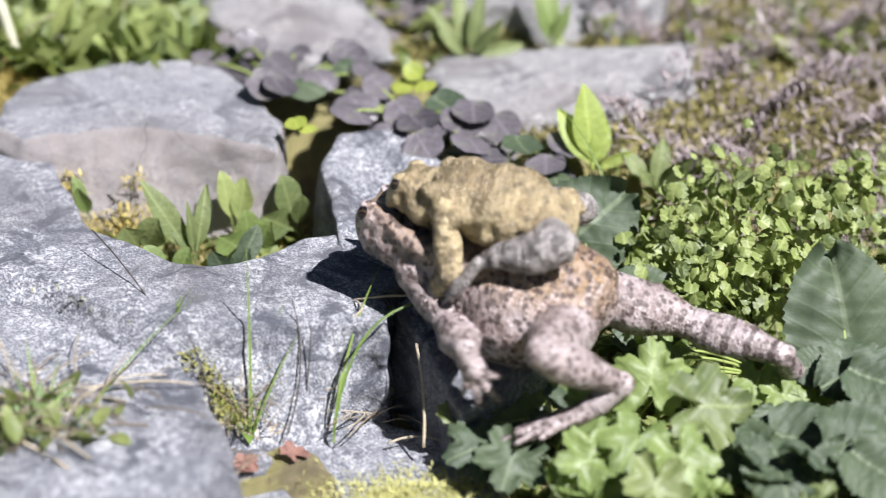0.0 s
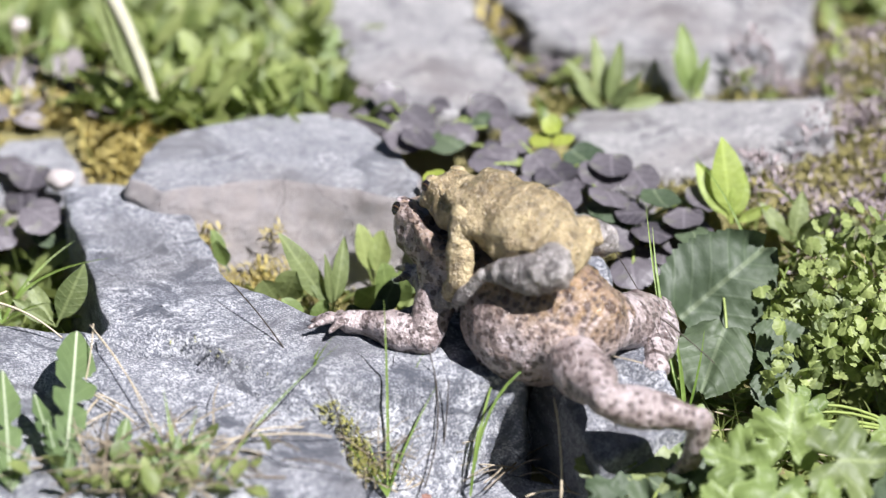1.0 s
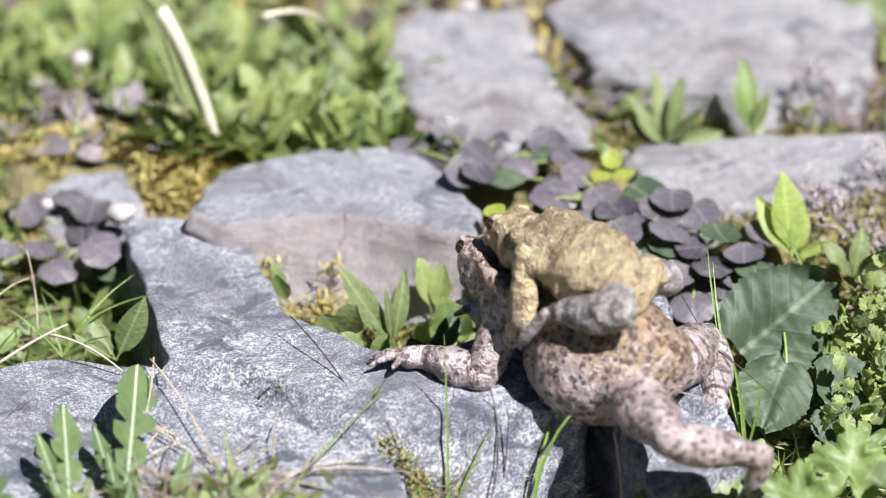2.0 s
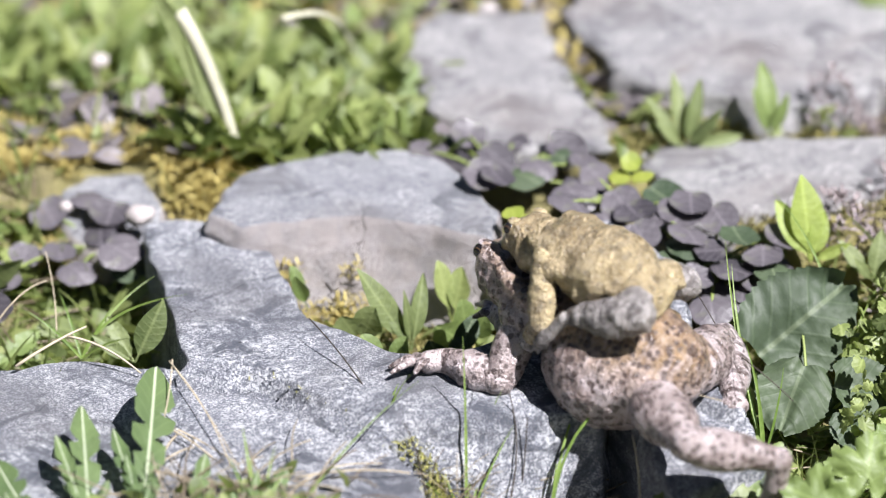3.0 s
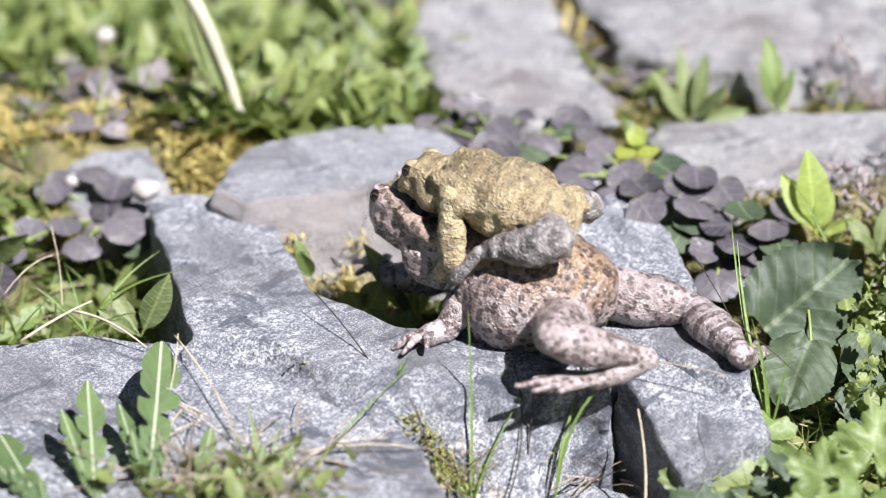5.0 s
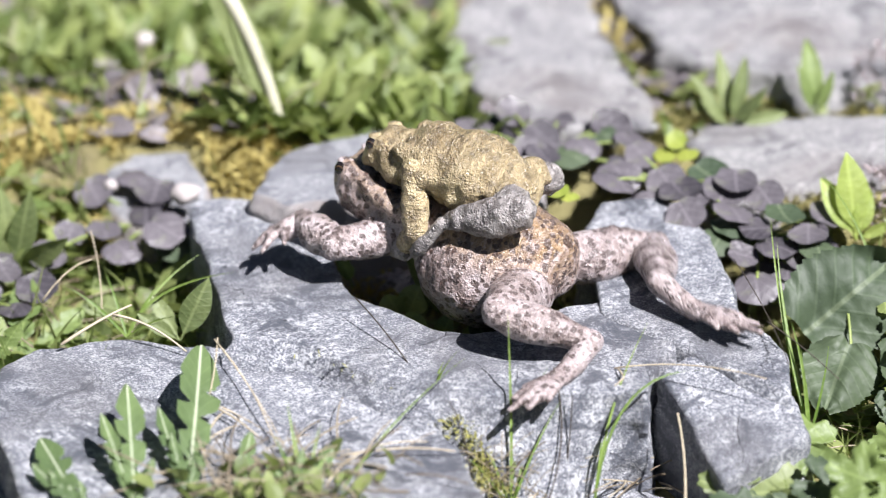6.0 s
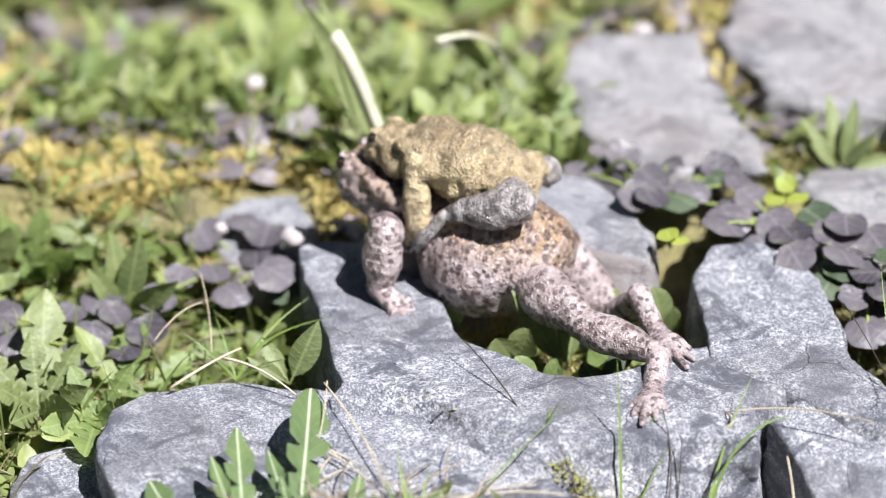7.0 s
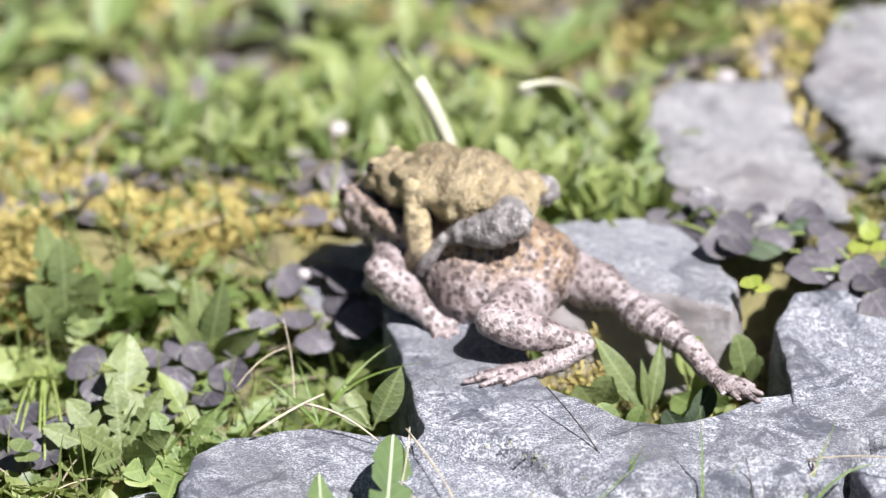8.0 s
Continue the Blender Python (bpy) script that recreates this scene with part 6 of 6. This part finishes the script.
FAR_KNEE = [(0.0, 15.4, -3.5, 0.1), (0.2, 14.5, -2.7, 0.2), (0.4, 10.8, 0.9, 1.0), (0.6, 10.0, 1.1, 0.9), (1.0, 9.7, 1.1, 0.5), (4.2, 9.7, 0.7, 0.5), (4.7, 8.6, 1.0, 0.9),
        (5.3, 7.4, 0.9, 0.6), (5.5, 7.4, 0.9, 0.6), (5.9, 6.0, 4.5, 0.3), (6.1, 3.1, 7.5, 1.2), (6.3, 3.2, 6.6, 0.6), (6.5, 3.6, 5.6, -0.5), (7.0, 1.6, 6.0, -0.8),
        (7.5, 0.4, 7.8, 1.6), (8.0, -1.5, 7.8, 1.3)]
FAR_HEEL = [(0.0, 18.8, -5.0, -0.5), (0.3, 16.0, -3.1, 0.2), (0.4, 12.6, -1.7, 1.2), (0.6, 10.7, -2.0, 0.9), (1.0, 9.8, -2.3, -0.2), (4.2, 9.8, -2.3, -0.2), (4.7, 9.9, -2.2, 0.7),
        (5.3, 9.8, -1.7, 0.4), (5.5, 9.8, -1.6, 0.4), (5.9, 6.5, 0.0, 0.7), (6.0, 6.0, 1.9, 1.3), (6.1, 4.4, 3.8, 1.6), (6.3, 3.44, 5.43, 0.22), (6.5, 2.23, 5.17, -0.16),
        (7.0, 1.7, 5.0, 0.8), (7.5, 1.5, 4.3, 0.6), (8.0, 0.91, 5.48, 0.12)]
FAR_TOE = [(0.0, 20.2, -2.0, -2.6), (0.3, 17.8, -4.5, -0.6), (0.4, 15.0, -2.9, 0.8), (0.6, 9.0, -1.6, 0.6), (1.0, 6.6, -1.2, -1.0), (4.2, 6.6, -1.2, -1.0), (4.7, 10.2, 0.9, -0.6),
        (5.3, 10.6, 1.6, -1.0), (5.5, 10.6, 1.7, -1.0), (5.7, 10.8, 0.5, -0.3), (5.9, 8.2, -1.6, 0.9), (6.0, 8.8, -0.4, 1.0), (6.1, 8.0, 1.6, 1.3), (6.3, 4.0, 2.6, 0.9),
        (6.5, 3.0, 1.9, 0.4), (7.0, 2.8, 2.3, 0.4), (7.5, 3.3, 1.5, 0.3), (8.0, 3.7, 0.9, 0.2)]
# the way the near front foot points: along the body, outwards, up
NEAR_POINT = [(0.0, -0.6, 0.15, -0.9), (0.1, 0.1, 0.4, -0.9), (0.2, 0.9, 0.3, -0.6), (0.4, 0.9, 0.5, -0.25), (5.3, 0.5, 0.8, -0.2), (5.5, 0.5, 0.8, -0.2), (5.7, 0.3, 0.3, -1.0), (5.9, 0.8, 0.3, -0.5), (6.05, 0.2, 0.9, -0.25), (6.2, -0.5, 0.6, -0.2), (6.5, -0.75, 0.35, -0.2), (7.1, -0.85, 0.2, -0.2), (8.0, -0.85, 0.25, -0.2)]
# the way the near elbow points: back, outwards, up
NEAR_ELBOW = [(0.0, 1.0, 0.5, -0.45), (5.6, 1.0, 0.5, -0.45), (6.1, 0.3, 1.0, 0.15), (8.0, 0.3, 1.0, 0.15)]
FAR_POINT = [(0.0, 0.9, 0.5, -0.25), (8.0, 0.9, 0.5, -0.25)]
ON_BACK = pose(2.1 * CM, 0, 2.65 * CM, 0, 11, 0)


def body_pose(t):
    x, y, z, yaw, rise = glide(BODY, t)
    a, b = radians(yaw), radians(rise)
    f = Vector((-math.cos(a) * math.cos(b), math.sin(a) * math.cos(b), math.sin(b)))
    left = Vector((0, 0, 1)).cross(f).normalized()
    m = Matrix((f, left, f.cross(left))).transposed().to_4x4()
    m.translation = Vector((x, y, z)) * CM
    return m


def limb_poses(t):
    """Where each limb piece is at t, in the toad's own space."""
    b = body_pose(t)
    inv = b.inverted()
    f, left, up = (b.to_3x3().col[k] for k in range(3))
    out = {}
    for side, s, hand_keys, knee_keys, heel_keys, toe_keys in (("near", 1, NEAR_HAND, NEAR_KNEE, NEAR_HEEL, NEAR_TOE), ("far", -1, FAR_HAND, FAR_KNEE, FAR_HEEL, FAR_TOE)):
        shoulder = (b @ Vector((6.25 * CM, s * 1.12 * CM, -0.5 * CM))) / CM
        hip = (b @ Vector((1.0 * CM, s * 1.15 * CM, 0.25 * CM))) / CM
        hand, heel, toe = (Vector(glide(k, t)) for k in (hand_keys, heel_keys, toe_keys))
        back, aside, upward = glide(NEAR_ELBOW, t) if s > 0 else (1.0, 0.5, -0.45)
        elbow, wrist = bend(shoulder, hand + Vector((0, 0, 0.25)), 1.95, 2.05, left * s * aside - f * back + Vector((0, 0, upward)))
        out[side, "upper_arm"] = direct(shoulder, elbow, up)
        out[side, "forearm"] = direct(elbow, wrist, up)
        ahead, outward, rise = glide(NEAR_POINT if s > 0 else FAR_POINT, t)
        out[side, "hand"] = direct(wrist, wrist + f * ahead + left * s * outward + Vector((0, 0, rise)), Vector((0, 0, 1)) + f * 0.4 + left * s * 3 * max(0.0, -rise - 0.5))
        knee, ankle = bend(hip, heel, 3.3, 3.2, Vector(glide(knee_keys, t)) - hip)
        out[side, "thigh"] = direct(hip, knee, up)
        out[side, "shank"] = direct(knee, ankle, up)
        out[side, "foot"] = direct(ankle, toe, Vector((0, 0, 1)))
    return {k: inv @ m for k, m in out.items()}


def motions():
    times = [round(0.1 * k, 1) for k in range(81)]
    walk(FEMALE_TOAD, [(t, body_pose(t)) for t in times])
    walk(MALE_TOAD, [(t, body_pose(t) @ ON_BACK) for t in times])
    all_poses = [(t, limb_poses(t)) for t in times]
    for side in FEMALE_LIMBS:
        for piece in FEMALE_LIMBS[side]:
            walk(FEMALE_LIMBS[side][piece], [(t, p[side, piece]) for t, p in all_poses])


motions()
